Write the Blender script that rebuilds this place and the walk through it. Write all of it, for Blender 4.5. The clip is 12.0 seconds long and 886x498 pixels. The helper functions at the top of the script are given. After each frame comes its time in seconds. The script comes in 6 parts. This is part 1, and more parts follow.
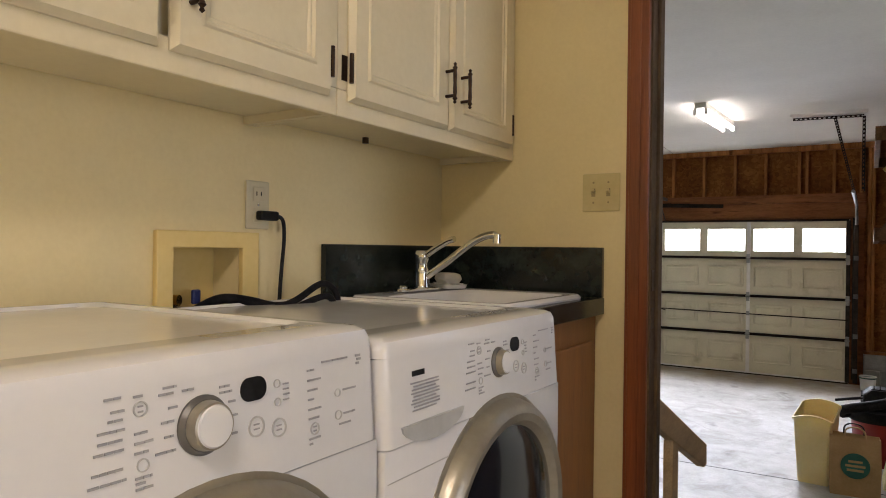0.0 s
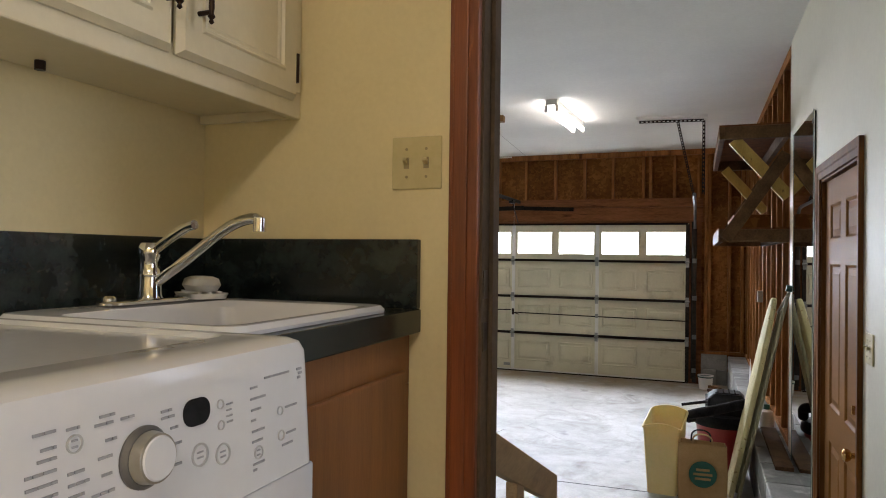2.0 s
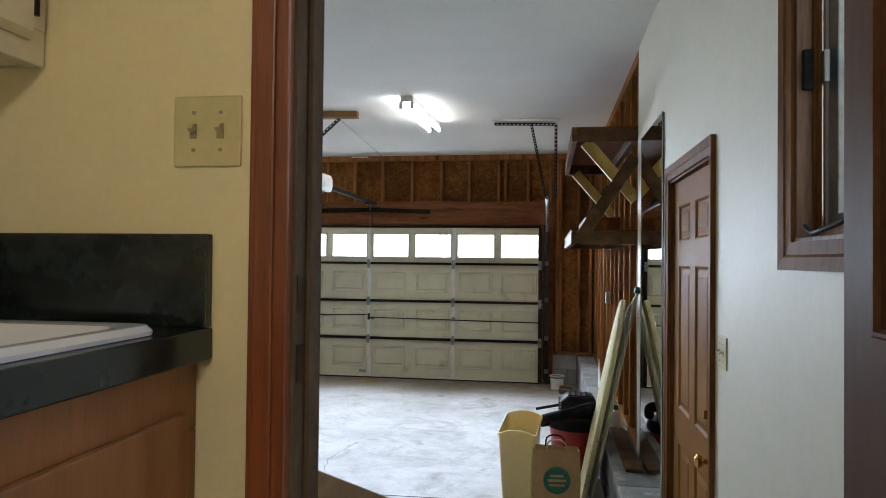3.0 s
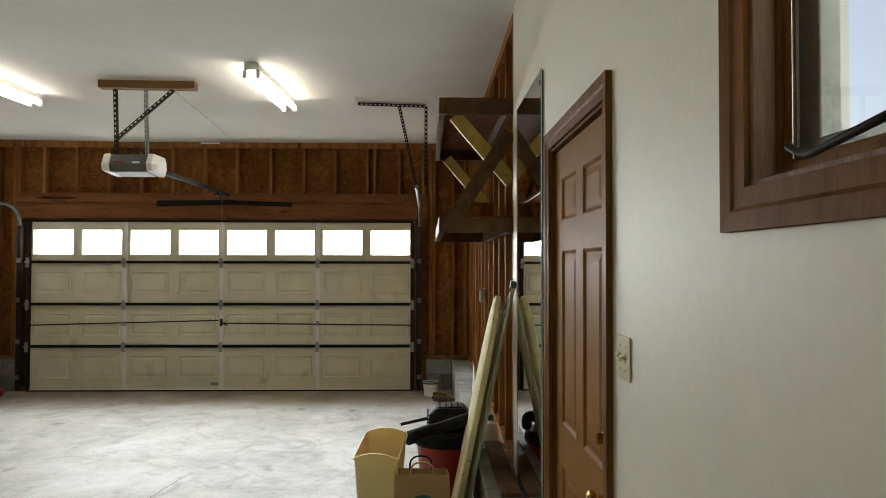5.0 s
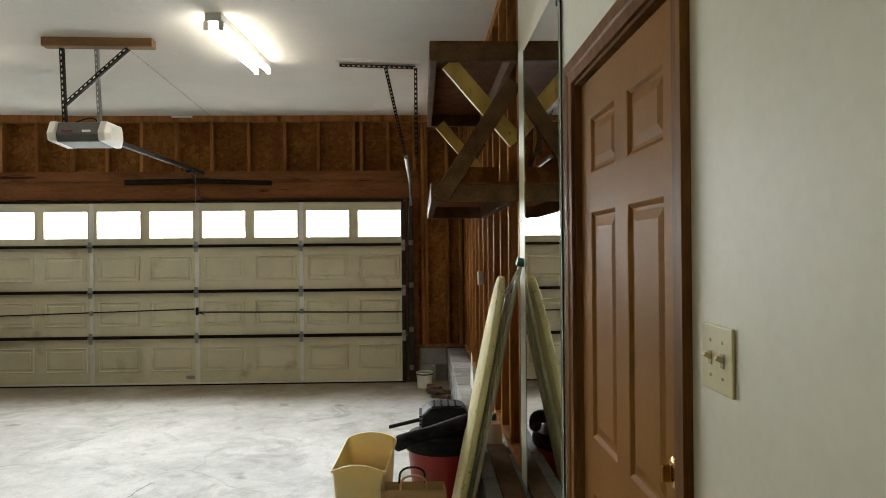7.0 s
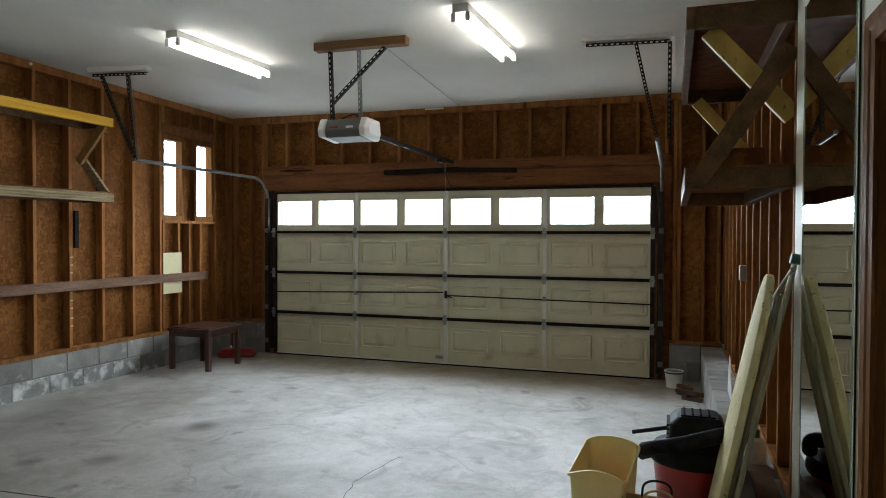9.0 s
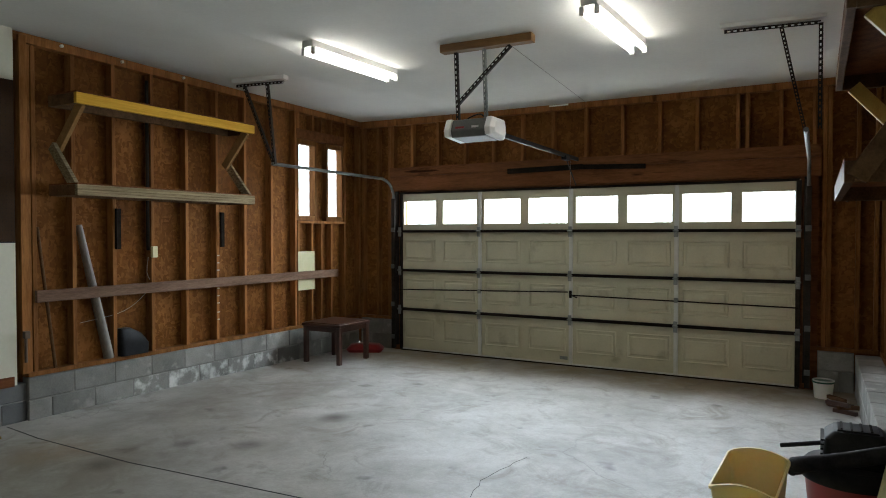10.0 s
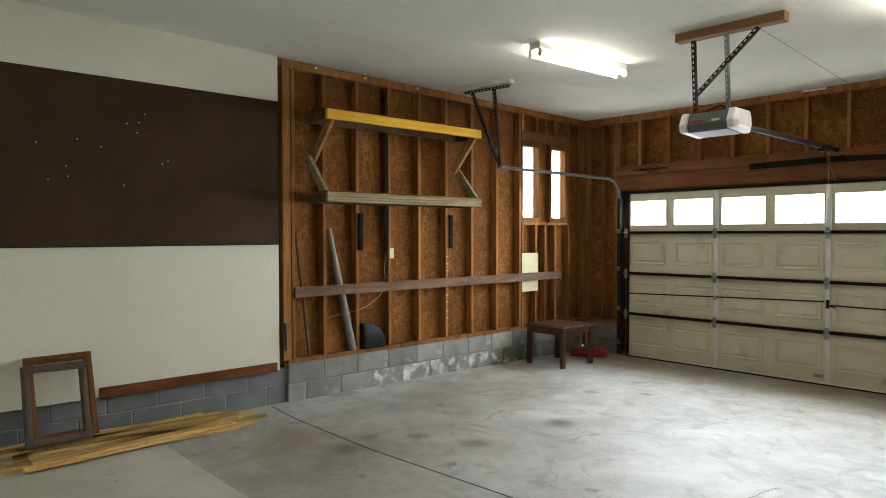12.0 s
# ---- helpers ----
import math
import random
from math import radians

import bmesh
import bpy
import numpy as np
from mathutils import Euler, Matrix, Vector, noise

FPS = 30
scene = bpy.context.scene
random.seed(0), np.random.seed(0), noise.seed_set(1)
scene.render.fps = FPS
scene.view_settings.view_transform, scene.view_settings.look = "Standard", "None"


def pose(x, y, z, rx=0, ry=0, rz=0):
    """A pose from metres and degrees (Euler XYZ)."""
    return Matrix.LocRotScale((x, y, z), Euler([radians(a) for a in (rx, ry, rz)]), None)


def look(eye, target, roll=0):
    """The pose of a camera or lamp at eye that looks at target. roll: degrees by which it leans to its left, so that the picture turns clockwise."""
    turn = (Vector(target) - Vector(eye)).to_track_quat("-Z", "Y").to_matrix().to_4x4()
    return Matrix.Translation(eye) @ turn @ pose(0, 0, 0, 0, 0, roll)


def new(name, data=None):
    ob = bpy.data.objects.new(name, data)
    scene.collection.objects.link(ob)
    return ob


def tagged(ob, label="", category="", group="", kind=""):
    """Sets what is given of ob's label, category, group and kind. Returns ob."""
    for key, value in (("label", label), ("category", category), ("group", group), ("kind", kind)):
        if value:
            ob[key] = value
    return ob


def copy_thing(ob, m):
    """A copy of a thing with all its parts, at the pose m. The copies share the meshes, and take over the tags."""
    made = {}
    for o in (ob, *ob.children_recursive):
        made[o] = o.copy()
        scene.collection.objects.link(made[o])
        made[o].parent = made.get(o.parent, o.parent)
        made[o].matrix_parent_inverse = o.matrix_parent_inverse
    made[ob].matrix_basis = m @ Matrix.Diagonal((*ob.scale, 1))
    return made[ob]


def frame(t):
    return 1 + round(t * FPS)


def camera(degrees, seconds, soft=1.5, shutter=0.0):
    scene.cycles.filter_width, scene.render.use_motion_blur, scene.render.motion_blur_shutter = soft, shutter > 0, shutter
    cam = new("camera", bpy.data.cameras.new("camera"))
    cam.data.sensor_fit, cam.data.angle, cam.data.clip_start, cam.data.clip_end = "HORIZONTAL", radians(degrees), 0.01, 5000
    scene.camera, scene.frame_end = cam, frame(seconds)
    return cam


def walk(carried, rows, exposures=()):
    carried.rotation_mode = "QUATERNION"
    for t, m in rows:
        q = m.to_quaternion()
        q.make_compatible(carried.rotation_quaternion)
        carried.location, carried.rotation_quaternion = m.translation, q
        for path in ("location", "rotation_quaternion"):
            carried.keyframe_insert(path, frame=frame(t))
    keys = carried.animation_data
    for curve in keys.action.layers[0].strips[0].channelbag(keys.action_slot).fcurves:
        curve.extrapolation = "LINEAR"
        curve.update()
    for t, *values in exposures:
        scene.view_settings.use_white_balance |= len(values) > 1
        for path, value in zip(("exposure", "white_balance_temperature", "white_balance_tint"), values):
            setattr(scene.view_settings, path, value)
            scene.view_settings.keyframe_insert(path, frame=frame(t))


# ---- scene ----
cam = camera(66.8, 12.0, soft=1.0)
PATH = [
    (0, (2.666, -10.326, 1.687), (1.593, -8.638, 1.684), 0.7),
    (0.5, (2.634, -10.2, 1.675), (1.595, -8.491, 1.68), 0.7),
    (1, (2.571, -10.054, 1.683), (1.59, -8.311, 1.686), 0.9),
    (1.5, (2.55, -9.894, 1.672), (1.697, -8.085, 1.683), 0.9),
    (2, (2.552, -9.706, 1.662), (1.843, -7.836, 1.679), 0.7),
    (2.5, (2.537, -9.527, 1.663), (1.995, -7.602, 1.689), 0.6),
    (3, (2.525, -9.378, 1.657), (2.217, -7.402, 1.689), 0.6),
    (3.5, (2.562, -9.203, 1.638), (2.417, -7.209, 1.675), 0.3),
    (3.7, (2.568, -9.143, 1.64), (2.468, -7.146, 1.677), 0.3),
    (5.5, (2.635, -8.428, 1.564), (2.709, -6.43, 1.609), 0.0),
    (6, (2.639, -8.242, 1.551), (2.741, -6.245, 1.589), 0.0),
    (6.5, (2.646, -8.099, 1.53), (2.755, -6.102, 1.558), 0.1),
    (6.7, (2.638, -8.045, 1.527), (2.741, -6.048, 1.545), -0.1),
    (8.3, (2.64, -7.882, 1.538), (2.24, -5.922, 1.502), -0.1),
    (8.5, (2.655, -7.836, 1.531), (2.174, -5.895, 1.497), 0.2),
    (9, (2.642, -7.83, 1.556), (1.993, -5.938, 1.517), 0.2),
    (9.5, (2.614, -7.843, 1.552), (1.801, -6.016, 1.511), 0.2),
    (10, (2.593, -7.834, 1.56), (1.62, -6.087, 1.516), 0.0),
    (10.5, (2.572, -7.839, 1.571), (1.478, -6.165, 1.527), 0.1),
    (11, (2.563, -7.836, 1.574), (1.331, -6.261, 1.529), 0.1),
    (11.5, (2.55, -7.82, 1.581), (1.185, -6.359, 1.535), 0.3),
    (12, (2.501, -7.812, 1.587), (1.023, -6.464, 1.542), -0.1),
]
EXPOSURES = [(0, 0.05, 6550, 21), (2.5, 0.10, 6120, 16), (3.5, 0.03, 5700, 12), (5.5, -0.1, 7250, 11), (6.5, -0.08, 7250, 11), (8.5, -0.3, 6200, 9), (9.5, -0.62, 6200, 9),
             (10.5, -0.52, 6350, 9), (11.2, -0.3, 6450, 9), (12, 0.05, 6650, 10)]
walk(cam, [(t, look(eye, target, roll)) for t, eye, target, roll in PATH], EXPOSURES)

# ---- world, sun, large lights ----
world = bpy.data.worlds.new("overcast_sky")
scene.world = world
world.use_nodes = True
wn = world.node_tree.nodes
sky = wn.new("ShaderNodeTexSky")
sky.sky_type, sky.sun_disc = "NISHITA", False
sky.sun_elevation, sky.sun_rotation = radians(48), radians(20)
world.node_tree.links.new(sky.outputs[0], wn["Background"].inputs[0])
wn["Background"].inputs[1].default_value = 0.12

sun = new("sun", bpy.data.lights.new("sun", "SUN"))
sun.data.energy, sun.data.angle, sun.data.color = 1.0, radians(15), (1.0, 0.96, 0.9)
sun.matrix_world = look((0, 0, 0), (-0.25, -0.62, -0.75))


def opening_light(name, m, w, h, watts, color):
    """Daylight from the sky in a window's opening."""
    ob = new(name, bpy.data.lights.new(name, "AREA"))
    ob.data.shape, ob.data.size, ob.data.size_y = "RECTANGLE", w, h
    ob.data.energy, ob.data.color = watts, color
    ob.matrix_world = m
    return ob


DAY = (0.84, 0.93, 1.0)
opening_light("sky_light_door", look((0, 0.46, 2.56), (0, -1, 1.95)), 6.4, 1.95, 2900, DAY)
opening_light("sky_light_left", look((-3.55, -0.82, 2.28), (-2.4, -0.82, 2.2)), 1.8, 1.5, 60, DAY)
opening_light("sky_light_right", look((3.70, -7.80, 2.30), (2.4, -7.80, 2.2)), 1.4, 1.6, 14, DAY)
# unseen cool side light, added for washers and the wall below the cabinets
opening_light("fill_light_laundry", look((4.66, -9.9, 1.75), (2.0, -9.2, 1.60)), 0.9, 1.05, 12, DAY)


# ---- materials ----
def node(nt, kind, **kw):
    n = nt.nodes.new(kind)
    for k, v in kw.items():
        n.inputs[k.replace("_", " ")].default_value = v
    return n


def surface(name, c1, c2, rough=0.6, size=3.0, fine=60.0, bump=0.1, metal=0.0, stretch=(1, 1, 1), spots=None,
            vary=0.0, coat=0.0, detail=6.0, sharp=(0.35, 0.65)):
    """A surface that varies between two colours at a coarse and a fine scale, with relief; spots: a third colour and its share."""
    m = bpy.data.materials.new(name)
    m.use_nodes = True
    nt = m.node_tree
    b = nt.nodes["Principled BSDF"]
    tc = nt.nodes.new("ShaderNodeTexCoord")
    mp = node(nt, "ShaderNodeMapping", Scale=stretch)
    info = nt.nodes.new("ShaderNodeObjectInfo")
    off = nt.nodes.new("ShaderNodeVectorMath")
    off.operation = "MULTIPLY_ADD"
    nt.links.new(info.outputs["Random"], off.inputs[0])
    off.inputs[1].default_value = (17.0, 11.0, 23.0) if vary else (0, 0, 0)
    nt.links.new(tc.outputs["Object"], off.inputs[2])
    nt.links.new(off.outputs[0], mp.inputs[0])
    n1 = node(nt, "ShaderNodeTexNoise", Scale=size, Detail=detail, Roughness=0.6)
    n2 = node(nt, "ShaderNodeTexNoise", Scale=fine, Detail=3.0, Roughness=0.6)
    for n in (n1, n2):
        nt.links.new(mp.outputs[0], n.inputs["Vector"])
    mix = nt.nodes.new("ShaderNodeMath")
    mix.operation = "MULTIPLY_ADD"
    nt.links.new(n2.outputs["Fac"], mix.inputs[0])
    mix.inputs[1].default_value = 0.35
    sub = nt.nodes.new("ShaderNodeMath")
    sub.operation = "MULTIPLY_ADD"
    nt.links.new(n1.outputs["Fac"], sub.inputs[0])
    sub.inputs[1].default_value, sub.inputs[2].default_value = 0.8, -0.075
    nt.links.new(sub.outputs[0], mix.inputs[2])
    ramp = nt.nodes.new("ShaderNodeValToRGB")
    ramp.color_ramp.elements[0].position, ramp.color_ramp.elements[1].position = sharp
    ramp.color_ramp.elements[0].color, ramp.color_ramp.elements[1].color = (*c1, 1), (*c2, 1)
    nt.links.new(mix.outputs[0], ramp.inputs[0])
    col = ramp.outputs[0]
    if spots:
        n3 = node(nt, "ShaderNodeTexNoise", Scale=spots[1], Detail=4.0, Roughness=0.55)
        nt.links.new(mp.outputs[0], n3.inputs["Vector"])
        r3 = nt.nodes.new("ShaderNodeValToRGB")
        r3.color_ramp.elements[0].position, r3.color_ramp.elements[1].position = spots[2], min(1.0, spots[2] + spots[3])
        nt.links.new(n3.outputs["Fac"], r3.inputs[0])
        mx = nt.nodes.new("ShaderNodeMix")
        mx.data_type = "RGBA"
        nt.links.new(r3.outputs[0], mx.inputs[0])
        nt.links.new(col, mx.inputs[6])
        mx.inputs[7].default_value = (*spots[0], 1)
        col = mx.outputs[2]
    if vary:
        hsv = nt.nodes.new("ShaderNodeHueSaturation")
        mr = nt.nodes.new("ShaderNodeMapRange")
        mr.inputs[3].default_value, mr.inputs[4].default_value = 1 - vary, 1 + vary
        nt.links.new(info.outputs["Random"], mr.inputs[0])
        nt.links.new(mr.outputs[0], hsv.inputs["Value"])
        nt.links.new(col, hsv.inputs["Color"])
        col = hsv.outputs[0]
    nt.links.new(col, b.inputs["Base Color"])
    b.inputs["Metallic"].default_value = metal
    rr = nt.nodes.new("ShaderNodeMapRange")
    rr.inputs[3].default_value, rr.inputs[4].default_value = max(0.02, rough - 0.08), min(1, rough + 0.08)
    nt.links.new(n1.outputs["Fac"], rr.inputs[0])
    nt.links.new(rr.outputs[0], b.inputs["Roughness"])
    if coat:
        b.inputs["Coat Weight"].default_value, b.inputs["Coat Roughness"].default_value = coat, 0.12
    if bump:
        bp = node(nt, "ShaderNodeBump", Strength=min(1.0, bump), Distance=0.004)
        nt.links.new(mix.outputs[0], bp.inputs["Height"])
        nt.links.new(bp.outputs[0], b.inputs["Normal"])
    return m


def glow(name, color, strength):
    m = bpy.data.materials.new(name)
    m.use_nodes = True
    b = m.node_tree.nodes["Principled BSDF"]
    b.inputs["Base Color"].default_value = (0.9, 0.9, 0.9, 1)
    b.inputs["Emission Color"].default_value = (*color, 1)
    b.inputs["Emission Strength"].default_value = strength
    return m


def clear_glass(name, tint=(1, 1, 1)):
    m = bpy.data.materials.new(name)
    m.use_nodes = True
    b = m.node_tree.nodes["Principled BSDF"]
    b.inputs["Base Color"].default_value = (*tint, 1)
    b.inputs["Transmission Weight"].default_value = 1.0
    b.inputs["Roughness"].default_value = 0.02
    b.inputs["IOR"].default_value = 1.45
    return m


M_YELLOW = surface("cream_yellow_paint", (0.735, 0.62, 0.345), (0.805, 0.69, 0.405), 0.55, 1.6, 90, 0.12)
M_WHITE = surface("white_drywall_paint", (0.62, 0.592, 0.475), (0.69, 0.662, 0.54), 0.6, 0.9, 40, 0.14)
M_CEIL = surface("textured_ceiling_paint", (0.68, 0.675, 0.635), (0.77, 0.765, 0.72), 0.8, 1.0, 45, 0.5)
M_APRON = surface("pale_concrete", (0.42, 0.40, 0.325), (0.55, 0.525, 0.44), 0.6, 2.0, 50, 0.3, spots=((0.20, 0.18, 0.14), 5.0, 0.66, 0.06))
M_STUD = surface("pine_stud", (0.165, 0.068, 0.021), (0.31, 0.138, 0.047), 0.6, 5.0, 40, 0.3, stretch=(3, 3, 0.35), vary=0.2, spots=((0.075, 0.03, 0.01), 4.0, 0.62, 0.12))


def strand_board(name):
    """Pressed board of long wood chips laid every way."""
    m = bpy.data.materials.new(name)
    m.use_nodes = True
    nt = m.node_tree
    b = nt.nodes["Principled BSDF"]
    tc = nt.nodes.new("ShaderNodeTexCoord")
    cols, hts = [], []
    for rot, sc in (((0.5, 0.4, 0.7), (16, 13, 42)), ((-0.9, 0.8, -0.5), (38, 15, 14)), ((1.4, -0.5, 1.1), (14, 40, 17))):
        mp = node(nt, "ShaderNodeMapping", Rotation=rot, Scale=sc)
        nt.links.new(tc.outputs["Object"], mp.inputs[0])
        vo = node(nt, "ShaderNodeTexVoronoi", Scale=1.0, Randomness=1.0)
        nt.links.new(mp.outputs[0], vo.inputs["Vector"])
        sep = nt.nodes.new("ShaderNodeSeparateColor")
        nt.links.new(vo.outputs["Color"], sep.inputs[0])
        cols.append(sep.outputs[0])
        hts.append(vo.outputs["Distance"])
    mixer = None
    for i, (sel, c) in enumerate(zip((0.0, 7.0), cols[1:])):
        n = node(nt, "ShaderNodeTexNoise", Scale=11.0 + sel, Detail=2.0)
        nt.links.new(tc.outputs["Object"], n.inputs["Vector"])
        r = nt.nodes.new("ShaderNodeValToRGB")
        r.color_ramp.elements[0].position, r.color_ramp.elements[1].position = 0.47, 0.53
        nt.links.new(n.outputs["Fac"], r.inputs[0])
        mx = nt.nodes.new("ShaderNodeMix")
        nt.links.new(r.outputs[0], mx.inputs[0])
        nt.links.new(mixer or cols[0], mx.inputs[2])
        nt.links.new(c, mx.inputs[3])
        mixer = mx.outputs[0]
    big = node(nt, "ShaderNodeTexNoise", Scale=1.7, Detail=4.0)
    nt.links.new(tc.outputs["Object"], big.inputs["Vector"])
    add = nt.nodes.new("ShaderNodeMath")
    add.operation = "MULTIPLY_ADD"
    nt.links.new(big.outputs["Fac"], add.inputs[0])
    add.inputs[1].default_value = 0.9
    half = nt.nodes.new("ShaderNodeMath")
    half.operation = "MULTIPLY_ADD"
    nt.links.new(mixer, half.inputs[0])
    half.inputs[1].default_value, half.inputs[2].default_value = 0.36, -0.12
    nt.links.new(half.outputs[0], add.inputs[2])
    ramp = nt.nodes.new("ShaderNodeValToRGB")
    e = ramp.color_ramp.elements
    e[0].position, e[0].color = 0.14, (0.082, 0.030, 0.009, 1)
    e[1].position, e[1].color = 0.90, (0.285, 0.125, 0.037, 1)
    mid = e.new(0.5)
    mid.color = (0.150, 0.059, 0.016, 1)
    nt.links.new(add.outputs[0], ramp.inputs[0])
    nt.links.new(ramp.outputs[0], b.inputs["Base Color"])
    b.inputs["Roughness"].default_value = 0.6
    bp = node(nt, "ShaderNodeBump", Strength=0.4, Distance=0.003)
    nt.links.new(mixer, bp.inputs["Height"])
    nt.links.new(bp.outputs[0], b.inputs["Normal"])
    return m


def floor_concrete(name):
    """Trowelled slab: cloudy tone, brown stains and patches, dark blots, hairline cracks, painted shade by the garage
    door.
    """
    m = bpy.data.materials.new(name)
    m.use_nodes = True
    nt = m.node_tree
    b = nt.nodes["Principled BSDF"]
    tc = nt.nodes.new("ShaderNodeTexCoord")

    def noise_of(scale, detail, rough, lo, hi, distort=0.0):
        n = node(nt, "ShaderNodeTexNoise", Scale=scale, Detail=detail, Roughness=rough, Distortion=distort)
        nt.links.new(tc.outputs["Object"], n.inputs["Vector"])
        r = nt.nodes.new("ShaderNodeMapRange")
        r.inputs[1].default_value, r.inputs[2].default_value = lo, hi
        nt.links.new(n.outputs["Fac"], r.inputs[0])
        return r.outputs[0]

    def blend(fac, a, c, amount=1.0):
        mx = nt.nodes.new("ShaderNodeMix")
        mx.data_type = "RGBA"
        if amount != 1.0:
            k = nt.nodes.new("ShaderNodeMath")
            k.operation = "MULTIPLY"
            nt.links.new(fac, k.inputs[0])
            k.inputs[1].default_value = amount
            fac = k.outputs[0]
        nt.links.new(fac, mx.inputs[0])
        for src, i in ((a, 6), (c, 7)):
            if isinstance(src, tuple):
                mx.inputs[i].default_value = (*src, 1)
            else:
                nt.links.new(src, mx.inputs[i])
        return mx.outputs[2]

    c = blend(noise_of(0.9, 7.0, 0.62, 0.32, 0.68, 0.8), (0.265, 0.253, 0.222), (0.585, 0.583, 0.560))
    c = blend(noise_of(5.0, 6.0, 0.7, 0.40, 0.72, 0.4), c, (0.60, 0.595, 0.57), 0.45)
    c = blend(noise_of(2.3, 6.0, 0.66, 0.53, 0.74, 1.2), c, (0.15, 0.12, 0.085), 0.75)
    c = blend(noise_of(3.1, 3.0, 0.5, 0.66, 0.74), c, (0.055, 0.05, 0.045), 0.7)
    for place, size, colour, amount in (((-1.7, -5.3, 0), 1.5, (0.17, 0.145, 0.105), 0.75), ((-2.3, -3.9, 0), 0.9, (0.20, 0.18, 0.15), 0.5),
                                        ((-2.2, -5.0, 0), 0.45, (0.30, 0.18, 0.07), 0.8), ((0.0, 0.0, 0), 2.2, (0.25, 0.18, 0.085), 1.0),
                                        ((-2.4, -2.6, 0), 1.7, (0.17, 0.148, 0.11), 0.9), ((-1.2, -6.6, 0), 1.9, (0.23, 0.21, 0.16), 0.5), ((-2.6, -5.2, 0), 1.3, (0.16, 0.14, 0.10), 0.5),
                                        ((-1.1, -4.0, 0), 0.8, (0.19, 0.16, 0.12), 0.6),
                                        ((-1.50, -4.42, 0), 0.15, (0.05, 0.042, 0.033), 0.9), ((-1.08, -4.21, 0), 0.18, (0.05, 0.042, 0.033), 0.9), ((-0.98, -3.31, 0), 0.22, (0.07, 0.06, 0.045), 0.9), ((-1.62, -5.02, 0), 0.2, (0.06, 0.05, 0.04), 0.8)):
        sh = nt.nodes.new("ShaderNodeVectorMath")
        sh.operation = "SUBTRACT"
        nt.links.new(tc.outputs["Object"], sh.inputs[0])
        sh.inputs[1].default_value = place
        ln = nt.nodes.new("ShaderNodeVectorMath")
        ln.operation = "LENGTH"
        # wide band along the garage door: brown tint with the door's shade painted in
        if size > 2:
            sq = nt.nodes.new("ShaderNodeVectorMath")
            sq.operation = "MULTIPLY"
            sq.inputs[1].default_value = (0.2, 1.5, 0.0)
            nt.links.new(sh.outputs[0], sq.inputs[0])
            nt.links.new(sq.outputs[0], ln.inputs[0])
        else:
            nt.links.new(sh.outputs[0], ln.inputs[0])
        fall = nt.nodes.new("ShaderNodeMapRange")
        fall.interpolation_type = "SMOOTHSTEP"
        fall.inputs[1].default_value, fall.inputs[2].default_value = size, 0.0
        nt.links.new(ln.outputs["Value"], fall.inputs[0])
        mm = nt.nodes.new("ShaderNodeMath")
        mm.operation = "MULTIPLY"
        nt.links.new(fall.outputs[0], mm.inputs[0])
        nt.links.new(noise_of(1.9, 6.0, 0.65, 0.26, 0.56, 0.6), mm.inputs[1])
        c = blend(mm.outputs[0], c, colour, amount)
    c = blend(noise_of(8.0, 8.0, 0.75, 0.46, 0.66, 0.8), c, (0.19, 0.175, 0.145), 0.26)
    c = blend(noise_of(55.0, 3.0, 0.6, 0.35, 0.75), c, (0.20, 0.19, 0.175), 0.25)
    wp = node(nt, "ShaderNodeTexNoise", Scale=2.0, Detail=5.0)
    nt.links.new(tc.outputs["Object"], wp.inputs["Vector"])
    ad = nt.nodes.new("ShaderNodeVectorMath")
    ad.operation = "MULTIPLY_ADD"
    nt.links.new(wp.outputs["Color"], ad.inputs[0])
    ad.inputs[1].default_value = (0.5, 0.5, 0.0)
    nt.links.new(tc.outputs["Object"], ad.inputs[2])
    vo = node(nt, "ShaderNodeTexVoronoi", Scale=0.42)
    vo.feature = "DISTANCE_TO_EDGE"
    nt.links.new(ad.outputs[0], vo.inputs["Vector"])
    cr = nt.nodes.new("ShaderNodeMapRange")
    cr.inputs[1].default_value, cr.inputs[2].default_value = 0.0035, 0.0
    nt.links.new(vo.outputs["Distance"], cr.inputs[0])
    mk = nt.nodes.new("ShaderNodeMath")
    mk.operation = "MULTIPLY"
    nt.links.new(cr.outputs[0], mk.inputs[0])
    nt.links.new(noise_of(0.8, 2.0, 0.5, 0.48, 0.60), mk.inputs[1])
    c = blend(mk.outputs[0], c, (0.10, 0.095, 0.085), 0.45)
    nt.links.new(c, b.inputs["Base Color"])
    nt.links.new(noise_of(1.4, 5.0, 0.6, -0.7, 1.7), b.inputs["Roughness"])
    bp = node(nt, "ShaderNodeBump", Strength=0.22, Distance=0.004)
    nt.links.new(noise_of(28.0, 6.0, 0.7, 0.2, 0.8), bp.inputs["Height"])
    nt.links.new(bp.outputs[0], b.inputs["Normal"])
    return m


